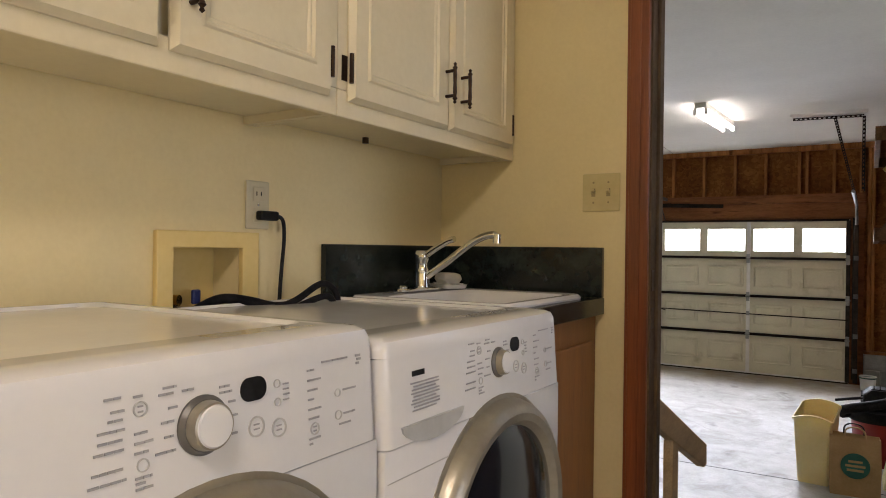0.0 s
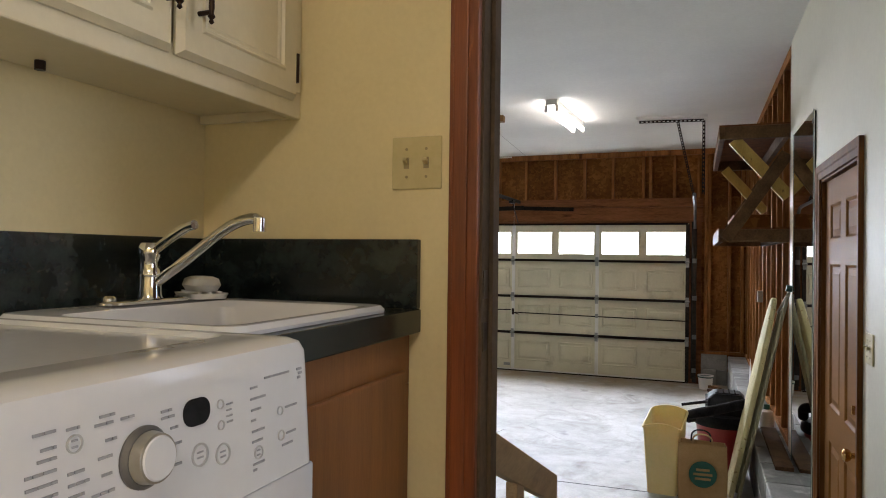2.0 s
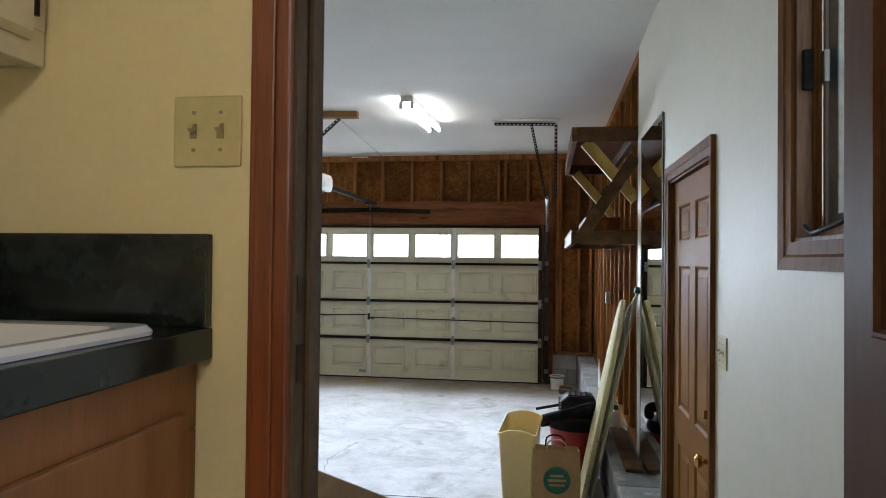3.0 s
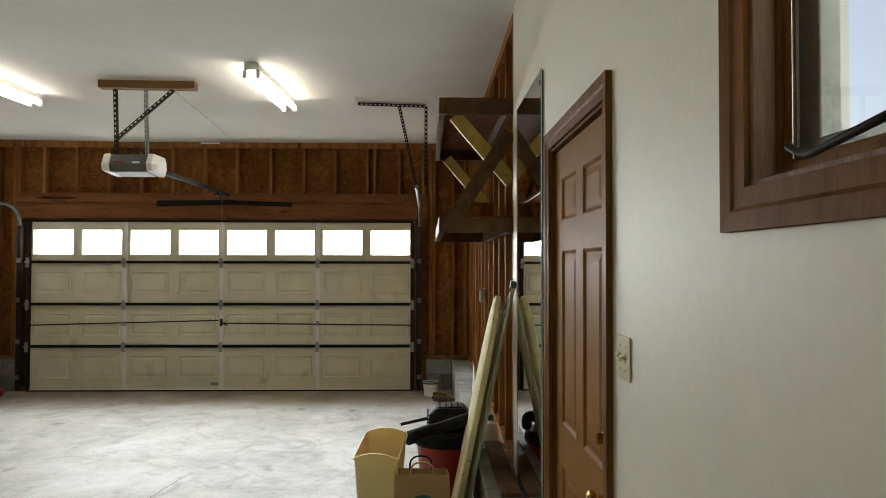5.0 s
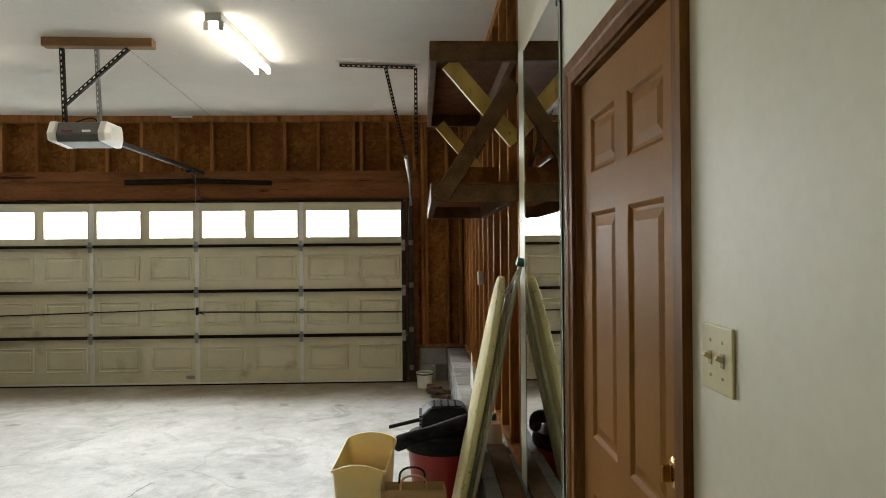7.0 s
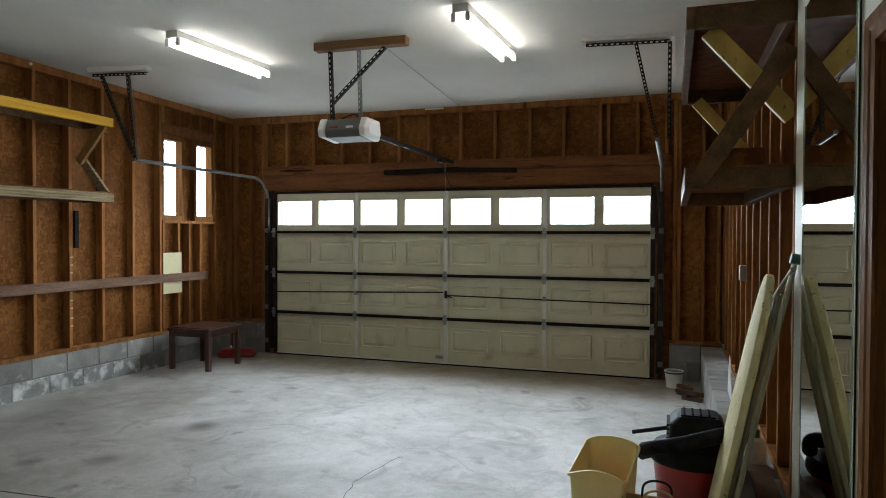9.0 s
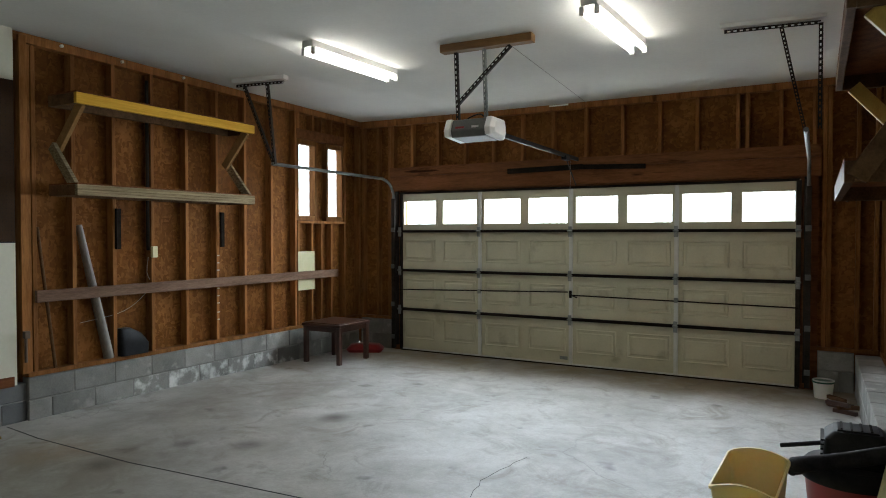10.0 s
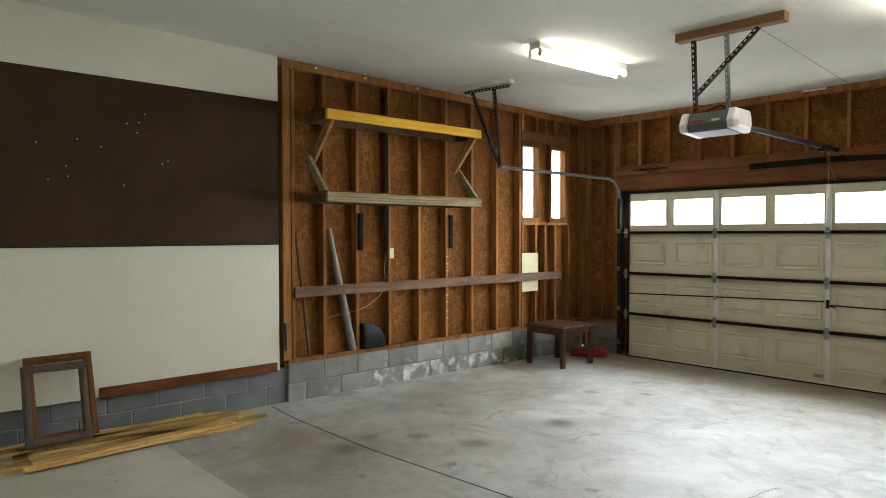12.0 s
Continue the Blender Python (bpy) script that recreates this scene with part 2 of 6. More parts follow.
M_OSB = strand_board("strand_board")
M_CONC = floor_concrete("worn_concrete")
M_HEADER = surface("pine_header", (0.115, 0.046, 0.019), (0.215, 0.088, 0.036), 0.6, 5.0, 40, 0.25, stretch=(0.35, 3, 3), vary=0.12, spots=((0.04, 0.016, 0.008), 3.0, 0.64, 0.06))
M_YPINE = surface("yellow_pine", (0.50, 0.27, 0.028), (0.70, 0.42, 0.062), 0.55, 4.0, 40, 0.2, stretch=(0.4, 5, 9), vary=0.08, spots=((0.26, 0.12, 0.02), 2.2, 0.68, 0.05))
M_BEAMPINE = surface("brown_beam_pine", (0.16, 0.078, 0.022), (0.27, 0.135, 0.04), 0.55, 4.0, 40, 0.2, stretch=(0.4, 5, 9))
M_GPINE = surface("weathered_pine", (0.13, 0.095, 0.052), (0.33, 0.265, 0.16), 0.7, 5.0, 40, 0.35, stretch=(0.35, 6, 14), vary=0.1, sharp=(0.38, 0.62))
M_DPINE = surface("dark_aged_pine", (0.068, 0.038, 0.019), (0.135, 0.076, 0.038), 0.65, 5.0, 40, 0.25, stretch=(2, 2, 2), vary=0.1)
M_BLOCK = surface("grey_block", (0.15, 0.148, 0.138), (0.28, 0.275, 0.255), 0.9, 3.0, 90, 0.9, vary=0.24, spots=((0.36, 0.35, 0.32), 5.5, 0.60, 0.12))
M_BLOCKSALT = surface("salt_stained_block", (0.15, 0.148, 0.138), (0.28, 0.275, 0.255), 0.9, 3.0, 90, 0.9, vary=0.2, spots=((0.60, 0.60, 0.58), 6.0, 0.50, 0.14))
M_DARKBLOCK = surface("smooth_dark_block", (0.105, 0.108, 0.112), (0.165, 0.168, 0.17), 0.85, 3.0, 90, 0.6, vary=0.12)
M_PALEMORTAR = surface("pale_mortar", (0.22, 0.22, 0.215), (0.32, 0.32, 0.31), 0.95, 8.0, 90, 0.5)
M_MORTAR = surface("mortar", (0.16, 0.155, 0.14), (0.26, 0.25, 0.23), 0.95, 8.0, 90, 0.6)
M_GDOOR = surface("door_panel_paint", (0.50, 0.475, 0.335), (0.60, 0.57, 0.41), 0.55, 2.2, 60, 0.10, spots=((0.27, 0.24, 0.15), 3.0, 0.60, 0.25))
M_GSTILE = surface("galvanised_stile", (0.56, 0.56, 0.52), (0.66, 0.66, 0.61), 0.45, 6.0, 80, 0.05)
M_DARKMETAL = surface("dark_steel", (0.020, 0.017, 0.014), (0.045, 0.038, 0.032), 0.55, 8.0, 80, 0.1, metal=0.3)
M_GALV = surface("galvanised_steel", (0.20, 0.21, 0.20), (0.33, 0.345, 0.33), 0.38, 12.0, 90, 0.05, metal=0.9)
M_TRIM = surface("red_stained_trim", (0.145, 0.036, 0.010), (0.27, 0.074, 0.020), 0.42, 4.0, 60, 0.15, stretch=(6, 6, 0.25), coat=0.15)
M_JAMB = surface("brown_jamb_paint", (0.085, 0.060, 0.040), (0.14, 0.10, 0.068), 0.5, 4.0, 60, 0.1)
M_BROWNDOOR = surface("brown_door_paint", (0.205, 0.092, 0.024), (0.25, 0.115, 0.031), 0.55, 2.0, 60, 0.08)
M_LEAF = surface("dark_brown_door_paint", (0.098, 0.060, 0.044), (0.135, 0.084, 0.061), 0.5, 2.0, 60, 0.12, stretch=(1, 1, 0.2))
M_LEAFEDGE = surface("brown_worn_moulding", (0.085, 0.036, 0.018), (0.15, 0.068, 0.035), 0.45, 4.0, 60, 0.1)
M_CASING = surface("brown_stained_casing", (0.105, 0.044, 0.014), (0.205, 0.092, 0.032), 0.55, 4.0, 60, 0.15, stretch=(5, 5, 0.4))
M_ENAMEL = surface("white_enamel", (0.71, 0.71, 0.725), (0.75, 0.75, 0.765), 0.16, 2.0, 60, 0.0, coat=0.4)
M_CABINET = surface("cream_cabinet_paint", (0.70, 0.62, 0.425), (0.77, 0.69, 0.49), 0.42, 3.0, 60, 0.08)
M_LAMINATE = surface("green_black_laminate", (0.004, 0.0065, 0.006), (0.027, 0.038, 0.034), 0.2, 14.0, 60, 0.0, sharp=(0.40, 0.75))
M_OAK = surface("honey_cabinet_wood", (0.21, 0.082, 0.022), (0.31, 0.132, 0.038), 0.45, 4.0, 60, 0.1, stretch=(5, 5, 0.4))
M_CHROME = surface("chrome", (0.75, 0.75, 0.74), (0.82, 0.82, 0.81), 0.10, 8.0, 60, 0.0, metal=1.0)
M_SILVER = surface("silver_plastic", (0.30, 0.27, 0.215), (0.38, 0.345, 0.28), 0.34, 8.0, 60, 0.0, metal=0.6)
M_DIAL = surface("dark_grey_dial", (0.12, 0.115, 0.11), (0.17, 0.165, 0.155), 0.35, 8.0, 60, 0.0, metal=0.4)
M_BLACK = surface("black_plastic", (0.010, 0.010, 0.011), (0.022, 0.022, 0.024), 0.4, 12.0, 70, 0.05)
M_BRONZE = surface("oil_rubbed_bronze", (0.035, 0.02, 0.014), (0.06, 0.035, 0.022), 0.4, 12.0, 70, 0.05, metal=0.8)
M_IVORY = surface("ivory_plastic", (0.55, 0.46, 0.22), (0.62, 0.52, 0.27), 0.35, 8.0, 70, 0.02)
M_BISQUE = surface("white_plastic", (0.72, 0.71, 0.68), (0.78, 0.77, 0.74), 0.35, 8.0, 70, 0.02)
M_TRACKSTEEL = surface("dull_track_steel", (0.10, 0.105, 0.10), (0.18, 0.185, 0.18), 0.4, 12.0, 90, 0.05, metal=0.7)
M_BRACEYELLOW = surface("dull_yellow_brace_pine", (0.38, 0.24, 0.045), (0.54, 0.36, 0.08), 0.6, 4.0, 40, 0.25, stretch=(2, 4, 2), spots=((0.16, 0.08, 0.02), 5.0, 0.68, 0.05))
M_BRASS = surface("polished_brass", (0.62, 0.40, 0.13), (0.72, 0.48, 0.18), 0.16, 8.0, 70, 0.0, metal=1.0)
M_BINPLASTIC = surface("cream_bin_plastic", (0.73, 0.60, 0.29), (0.79, 0.66, 0.35), 0.4, 5.0, 60, 0.05)
# darker ochre: shading round screws and toggle slots put into the colour
M_SCREW = surface("shaded_screw", (0.27, 0.21, 0.10), (0.34, 0.27, 0.14), 0.4, 20.0, 60, 0.0)
M_RED = surface("red_tub_plastic", (0.22, 0.010, 0.013), (0.29, 0.017, 0.018), 0.4, 5.0, 60, 0.03)
M_KRAFT = surface("kraft_paper", (0.36, 0.22, 0.09), (0.44, 0.28, 0.13), 0.8, 8.0, 80, 0.2)
M_PRINT = surface("green_print", (0.015, 0.10, 0.075), (0.022, 0.13, 0.095), 0.7, 10.0, 60, 0.0)
M_INK = surface("grey_print", (0.30, 0.30, 0.315), (0.38, 0.38, 0.395), 0.6, 10.0, 60, 0.0)
M_BOXYELLOW = surface("yellow_box_paint", (0.70, 0.53, 0.20), (0.76, 0.59, 0.25), 0.5, 3.0, 60, 0.05)
M_POLE = surface("tarnished_pole_metal", (0.10, 0.085, 0.07), (0.23, 0.20, 0.165), 0.55, 7.0, 60, 0.1, metal=0.1, stretch=(2, 2, 0.5))
M_CABLE = surface("dull_white_cable", (0.34, 0.31, 0.25), (0.44, 0.40, 0.33), 0.5, 20.0, 60, 0.05)
M_BOARDCOVER = surface("cream_board_cover", (0.56, 0.50, 0.25), (0.68, 0.62, 0.35), 0.8, 9.0, 70, 0.3, spots=((0.30, 0.22, 0.09), 34.0, 0.63, 0.05))
M_CREAMMETAL = surface("cream_painted_steel", (0.25, 0.235, 0.15), (0.33, 0.31, 0.20), 0.4, 8.0, 60, 0.03)
M_GREENCAP = surface("green_plastic", (0.012, 0.065, 0.045), (0.02, 0.09, 0.06), 0.4, 8.0, 60, 0.02)
M_PEG = surface("brown_hardboard", (0.036, 0.021, 0.013), (0.056, 0.033, 0.021), 0.7, 2.0, 80, 0.1)
M_DARKWOOD = surface("dark_mahogany", (0.035, 0.013, 0.009), (0.065, 0.024, 0.015), 0.35, 4.0, 50, 0.08, coat=0.2)
M_HOSE = surface("black_rubber", (0.012, 0.012, 0.014), (0.026, 0.025, 0.028), 0.5, 20.0, 90, 0.1)
M_BLUE = surface("blue_plastic", (0.01, 0.018, 0.10), (0.015, 0.025, 0.14), 0.4, 10.0, 60, 0.02)
M_RAILPINE = surface("rail_pine", (0.24, 0.15, 0.075), (0.38, 0.25, 0.13), 0.65, 5.0, 40, 0.3, stretch=(4, 0.6, 4))
M_PALEJAMB = surface("worn_brown_jamb", (0.15, 0.08, 0.048), (0.32, 0.22, 0.16), 0.5, 5.0, 50, 0.2, stretch=(3, 3, 0.4))
M_IVORYG = surface("ivory_switch_plastic", (0.52, 0.47, 0.24), (0.58, 0.52, 0.28), 0.35, 8.0, 70, 0.02)
M_MIRROREDGE = surface("glass_edge", (0.30, 0.40, 0.38), (0.40, 0.50, 0.47), 0.1, 8.0, 60, 0.0, metal=0.5)
M_DARKDECK = surface("dark_strand_deck", (0.09, 0.035, 0.014), (0.19, 0.075, 0.03), 0.7, 12.0, 50, 0.4)
M_BRACEPINE = surface("brown_brace_pine", (0.22, 0.12, 0.045), (0.33, 0.19, 0.075), 0.6, 5.0, 40, 0.25, vary=0.1)
M_TRIMBOARD = surface("stained_trim_board", (0.085, 0.030, 0.012), (0.19, 0.072, 0.030), 0.6, 5.0, 50, 0.2, stretch=(3, 0.5, 3))
M_RAILBOARD = surface("weathered_rail_board", (0.105, 0.063, 0.044), (0.205, 0.13, 0.09), 0.7, 5.0, 40, 0.3, stretch=(3, 0.4, 3))
M_SEAT = surface("worn_seat_veneer", (0.040, 0.015, 0.010), (0.085, 0.036, 0.022), 0.3, 6.0, 50, 0.08, coat=0.2)
M_FRAMEGREY = surface("grey_brown_frame", (0.058, 0.037, 0.025), (0.115, 0.076, 0.05), 0.55, 6.0, 50, 0.2)
M_FRESHPINE = surface("fresh_pine", (0.33, 0.185, 0.055), (0.66, 0.45, 0.19), 0.65, 5.0, 40, 0.3, stretch=(6, 0.5, 6), vary=0.42)
M_VINYL = surface("grey_beige_vinyl", (0.40, 0.385, 0.35), (0.50, 0.485, 0.45), 0.4, 6.0, 60, 0.05)
M_SHEET = surface("pale_yellow_paper", (0.50, 0.46, 0.27), (0.58, 0.53, 0.33), 0.8, 3.0, 60, 0.05)
# near-black, so the door struts carry their underside shade in the colour
M_STRUT = surface("black_brown_strut", (0.010, 0.008, 0.006), (0.022, 0.017, 0.013), 0.7, 8.0, 80, 0.1)
M_OUTLETP = surface("beige_plastic", (0.55, 0.49, 0.33), (0.61, 0.55, 0.38), 0.35, 8.0, 70, 0.02)
M_TUBE = glow("lit_tube", (1.0, 0.95, 0.85), 24.0)
M_LAMPGLASS = glow("lit_glass_shade", (1.0, 0.92, 0.80), 57.0)
M_GLASS = clear_glass("window_glass")
M_MIRROR = surface("silvered_mirror", (0.82, 0.85, 0.84), (0.84, 0.87, 0.86), 0.02, 4.0, 60, 0.0, metal=1.0)
M_MIRROR.node_tree.nodes["Principled BSDF"].inputs["Roughness"].default_value = 0.0
for link in list(M_MIRROR.node_tree.links):
    if link.to_socket.name == "Roughness":
        M_MIRROR.node_tree.links.remove(link)


for dull in (M_LEAF, M_LEAFEDGE, M_OSB, M_TRIMBOARD, M_PALEJAMB, M_YPINE, M_BRACEPINE, M_DARKDECK, M_FRESHPINE, M_JAMB, M_BROWNDOOR, M_CASING, M_PEG, M_STRUT, M_HOSE, M_DARKMETAL, M_STUD, M_HEADER, M_DPINE, M_GPINE, M_RAILBOARD):
    dull.node_tree.nodes["Principled BSDF"].inputs["Specular IOR Level"].default_value = 0.02
M_BLACK.node_tree.nodes["Principled BSDF"].inputs["Specular IOR Level"].default_value = 0.07
M_BINPLASTIC.node_tree.nodes["Principled BSDF"].inputs["Subsurface Weight"].default_value = 0.5
M_BINPLASTIC.node_tree.nodes["Principled BSDF"].inputs["Subsurface Radius"].default_value = (0.10, 0.08, 0.04)


# ---- builders ----
def bx(bm, x0, x1, y0, y1, z0, z1, m=None):
    """A box from corner to corner, turned by m."""
    co = [(x, y, z) for x in (x0, x1) for y in (y0, y1) for z in (z0, z1)]
    v = [bm.verts.new(m @ Vector(c) if m else c) for c in co]
    for f in ((0, 1, 3, 2), (4, 6, 7, 5), (0, 4, 5, 1), (2, 3, 7, 6), (0, 2, 6, 4), (1, 5, 7, 3)):
        bm.faces.new([v[i] for i in f])
    return bm


def box(*a, m=None):
    return bx(bmesh.new(), *a, m=m)


def beam(bm, a, b, w, h, up=(0, 0, 1)):
    """A board of section w x h from a to b."""
    a, b = Vector(a), Vector(b)
    z = (b - a).normalized()
    x = Vector(up).cross(z)
    x = x.normalized() if x.length > 1e-4 else Vector((1, 0, 0))
    y = z.cross(x)
    m = Matrix((x, y, z)).transposed().to_4x4()
    m.translation = a
    return bx(bm, -w / 2, w / 2, -h / 2, h / 2, 0, (b - a).length, m)


def rod(bm, a, b, r, seg=12, r2=None):
    """A round bar from a to b."""
    a, b = Vector(a), Vector(b)
    m = (b - a).to_track_quat("Z", "Y").to_matrix().to_4x4()
    m.translation = (a + b) / 2
    bmesh.ops.create_cone(bm, cap_ends=True, segments=seg, radius1=r, radius2=r if r2 is None else r2, depth=(b - a).length, matrix=m)
    return bm


def lathe(bm, profile, seg=28, m=None):
    """A turned shape round the z axis from (radius, height) pairs."""
    rings = []
    for r, z in profile:
        rings.append([bm.verts.new((m or Matrix()) @ Vector((max(r, 1e-4) * math.cos(2 * math.pi * i / seg), max(r, 1e-4) * math.sin(2 * math.pi * i / seg), z))) for i in range(seg)])
    for p, q in zip(rings, rings[1:]):
        for i in range(seg):
            bm.faces.new((p[i], p[(i + 1) % seg], q[(i + 1) % seg], q[i]))
    bm.faces.new(rings[0][::-1])
    bm.faces.new(rings[-1])
    return bm


def tube(bm, pts, r, seg=10, close=False):
    """A pipe along points, smoothed by Catmull-Rom."""
    P = [Vector(p) for p in pts]
    fine = []
    for i in range(len(P) - 1):
        p0, p1, p2, p3 = P[max(i - 1, 0)], P[i], P[i + 1], P[min(i + 2, len(P) - 1)]
        for k in range(6):
            t = k / 6
            fine.append(0.5 * ((2 * p1) + (p2 - p0) * t + (2 * p0 - 5 * p1 + 4 * p2 - p3) * t * t + (3 * p1 - p0 - 3 * p2 + p3) * t ** 3))
    fine.append(P[-1])
    ref, rings = Vector((0.31, 0.17, 0.93)), []
    for i, p in enumerate(fine):
        d = (fine[min(i + 1, len(fine) - 1)] - fine[max(i - 1, 0)]).normalized()
        u = ref.cross(d).normalized()
        w = d.cross(u)
        rings.append([bm.verts.new(p + r * (u * math.cos(2 * math.pi * k / seg) + w * math.sin(2 * math.pi * k / seg))) for k in range(seg)])
    for a, b in zip(rings, rings[1:]):
        for k in range(seg):
            bm.faces.new((a[k], a[(k + 1) % seg], b[(k + 1) % seg], b[k]))
    bm.faces.new(rings[0][::-1])
    bm.faces.new(rings[-1])
    return bm


def prism(bm, outline, h0, h1, axis="z"):
    """An outline pulled along an axis from h0 to h1; outline pairs are the other two axes in order."""
    def at(p, h):
        return {"z": (p[0], p[1], h), "y": (p[0], h, p[1]), "x": (h, p[0], p[1])}[axis]
    a = [bm.verts.new(at(p, h0)) for p in outline]
    b = [bm.verts.new(at(p, h1)) for p in outline]
    n = len(outline)
    for i in range(n):
        bm.faces.new((a[i], a[(i + 1) % n], b[(i + 1) % n], b[i]))
    bm.faces.new(a[::-1])
    bm.faces.new(b)
    return bm


def finish(bm, name, material, bevel=0.0, smooth=False, steps=2):
    bmesh.ops.recalc_face_normals(bm, faces=bm.faces)
    if bevel:
        edges = [e for e in bm.edges if len(e.link_faces) == 2 and e.calc_face_angle(0) > 0.6]
        bmesh.ops.bevel(bm, geom=edges, offset=bevel, segments=steps, affect="EDGES", profile=0.5, clamp_overlap=True)
    me = bpy.data.meshes.new(name)
    bm.to_mesh(me)
    bm.free()
    me.materials.append(material)
    if smooth:
        me.shade_smooth()
        for e in me.polygons:
            e.use_smooth = True
        me.set_sharp_from_angle(angle=radians(38))
    return me


def part(name, bm, material, parent, label="", bevel=0.0, smooth=False, steps=2):
    ob = new(name, finish(bm, name, material, bevel, smooth, steps))
    ob.parent = parent
    if label:
        tagged(ob, label)
    return ob


def solid(name, bm, material, label, category, group="", kind="", bevel=0.0, smooth=False):
    return tagged(new(name, finish(bm, name, material, bevel, smooth)), label, category, group, kind)


def thing(name, m, label, category, group="", kind=""):
    ob = new(name)
    ob.empty_display_size = 0.1
    ob.matrix_world = m
    return tagged(ob, label, category, group, kind)


def structure(name, label, category):
    return thing(name, Matrix(), label, category, "", "structure")


def wall_bm(axis, a0, a1, h0, h1, f0, f1, holes=()):
    """A wall along an axis from a0 to a1, h0 to h1 high, between the faces f0 and f1, with openings (a0, a1, h0, h1) through it."""
    bm = bmesh.new()
    us = sorted({a0, a1, *(v for o in holes for v in o[:2])})
    vs = sorted({h0, h1, *(v for o in holes for v in o[2:])})
    for u0, u1 in zip(us, us[1:]):
        for v0, v1 in zip(vs, vs[1:]):
            if any(o[0] <= u0 and u1 <= o[1] and o[2] <= v0 and v1 <= o[3] for o in holes):
                continue
            if axis == "x":
                bx(bm, u0, u1, f0, f1, v0, v1)
            else:
                bx(bm, f0, f1, u0, u1, v0, v1)
    bmesh.ops.remove_doubles(bm, verts=bm.verts, dist=1e-5)
    bm.verts.index_update()
    seen = {}
    for f in bm.faces:
        seen.setdefault(frozenset(v.index for v in f.verts), []).append(f)
    bmesh.ops.delete(bm, geom=[f for fs in seen.values() if len(fs) > 1 for f in fs], context="FACES_ONLY")
    return bm


# ---- the large structure ----
CZ = 3.145    # ceilings
LZ = 0.64     # laundry floor
LX, RX = -3.145, 3.14   # inner faces of the long garage walls
BY = -8.25    # garage face of the wall to the laundry
LY = -8.37    # its laundry face

solid("ground", box(-60, 60, -60, 60, -0.32, -0.30), M_APRON, "pale bare ground round the house", "ground", kind="structure")


def floor_z(y):
    """The slab falls a little towards the garage door."""
    return -0.04 * min(1.0, max(0.0, (y + 3.0) / 3.0))


def ceiling_z(x, y):
    """The ceiling rises towards the left wall, more so at the back."""
    return CZ + max(0.0, (-1.4 - x) / 1.745) * (0.020 - 0.0118 * min(y, 0.1))


fb = prism(bmesh.new(), [(-8.30, -0.30), (0.40, -0.30), (0.40, floor_z(0)), (0.0, floor_z(0)), (-3.0, 0.0), (-8.30, 0.0)], -3.45, 3.45, "x")
solid("floor_garage", fb, M_CONC, "worn grey stained concrete garage floor slab", "floor", kind="structure")
cb = bmesh.new()
grid = [[[cb.verts.new((x, y, CZ + 0.28 if top else ceiling_z(x, y))) for y in (BY, 0.35)] for x in (-3.45, -1.4, 3.45)] for top in (0, 1)]
for lay in grid:
    for a, b in zip(lay, lay[1:]):
        cb.faces.new((a[0], b[0], b[1], a[1]))
for j in (0, 1):
    for i in (0, 1):
        cb.faces.new((grid[0][i][j], grid[0][i + 1][j], grid[1][i + 1][j], grid[1][i][j]))
for i in (0, 2):
    cb.faces.new((grid[0][i][0], grid[0][i][1], grid[1][i][1], grid[1][i][0]))
solid("ceiling_garage", cb, M_CEIL, "off-white textured garage ceiling", "ceiling", kind="structure")
solid("floor_laundry", box(1.18, 4.75, -12.1, BY, 0.45, LZ), M_VINYL, "plain laundry room floor", "floor", kind="structure")
solid("ceiling_laundry", box(1.18, 4.75, -12.1, BY - 0.001, CZ, CZ + 0.15), M_WHITE, "white laundry room ceiling", "ceiling", kind="structure")

# wall between laundry and garage, with the doorway
DX0, DX1, DZ1 = 2.118, 3.010, LZ + 2.05
solid("wall_laundry_door", wall_bm("x", 1.415, 4.60, LZ, CZ, LY, LY + 0.055, [(DX0, DX1, LZ, DZ1)]), M_YELLOW,
      "cream yellow painted laundry wall round the garage doorway", "wall", kind="structure")
solid("wall_house_outer", box(RX + 0.165, 4.75, LY + 0.057, BY, 0.0, CZ + 0.15), M_WHITE, "plain outer house wall", "wall", kind="structure")
solid("wall_garage_back", wall_bm("x", -3.45, RX, 0, CZ, LY + 0.057, BY, [(DX0, DX1, LZ, DZ1)]), M_WHITE,
      "white painted drywall at the back of the garage", "wall", kind="structure")
solid("wall_laundry_left", wall_bm("y", -12.1, LY + 0.057, LZ, CZ, 1.325, 1.415, [(-9.437, -9.253, 1.47, 1.681)]), M_YELLOW, "cream yellow painted laundry wall behind the washers", "wall", kind="structure")
solid("wall_laundry_left_back", box(1.18, 1.3245, -12.1, LY + 0.057, LZ, CZ), M_YELLOW, "yellow painted back of the supply recess", "wall", kind="structure")
solid("wall_laundry_right", wall_bm("y", -12.1, LY + 0.057, LZ, CZ, 4.60, 4.75, [(-10.4, -9.4, 1.2, 2.3)]), M_YELLOW, "cream yellow painted laundry side wall", "wall", kind="structure")
solid("wall_laundry_end", box(1.415, 4.60, -12.1, -11.98, LZ, CZ), M_YELLOW, "cream yellow painted laundry end wall", "wall", kind="structure")
# out-of-view window, added so that the laundry fill has an opening
lw = structure("window_laundry", "unseen laundry window added to bring in cool side light", "window")
part("window_frame", wall_bm("y", -10.399, -9.401, 1.201, 2.299, 4.69, 4.73, [(-10.34, -9.46, 1.26, 2.24)]), M_BISQUE, lw, "white painted frame")
part("pane", box(4.706, 4.712, -10.3395, -9.4605, 1.2605, 2.2395), M_GLASS, lw).visible_shadow = False
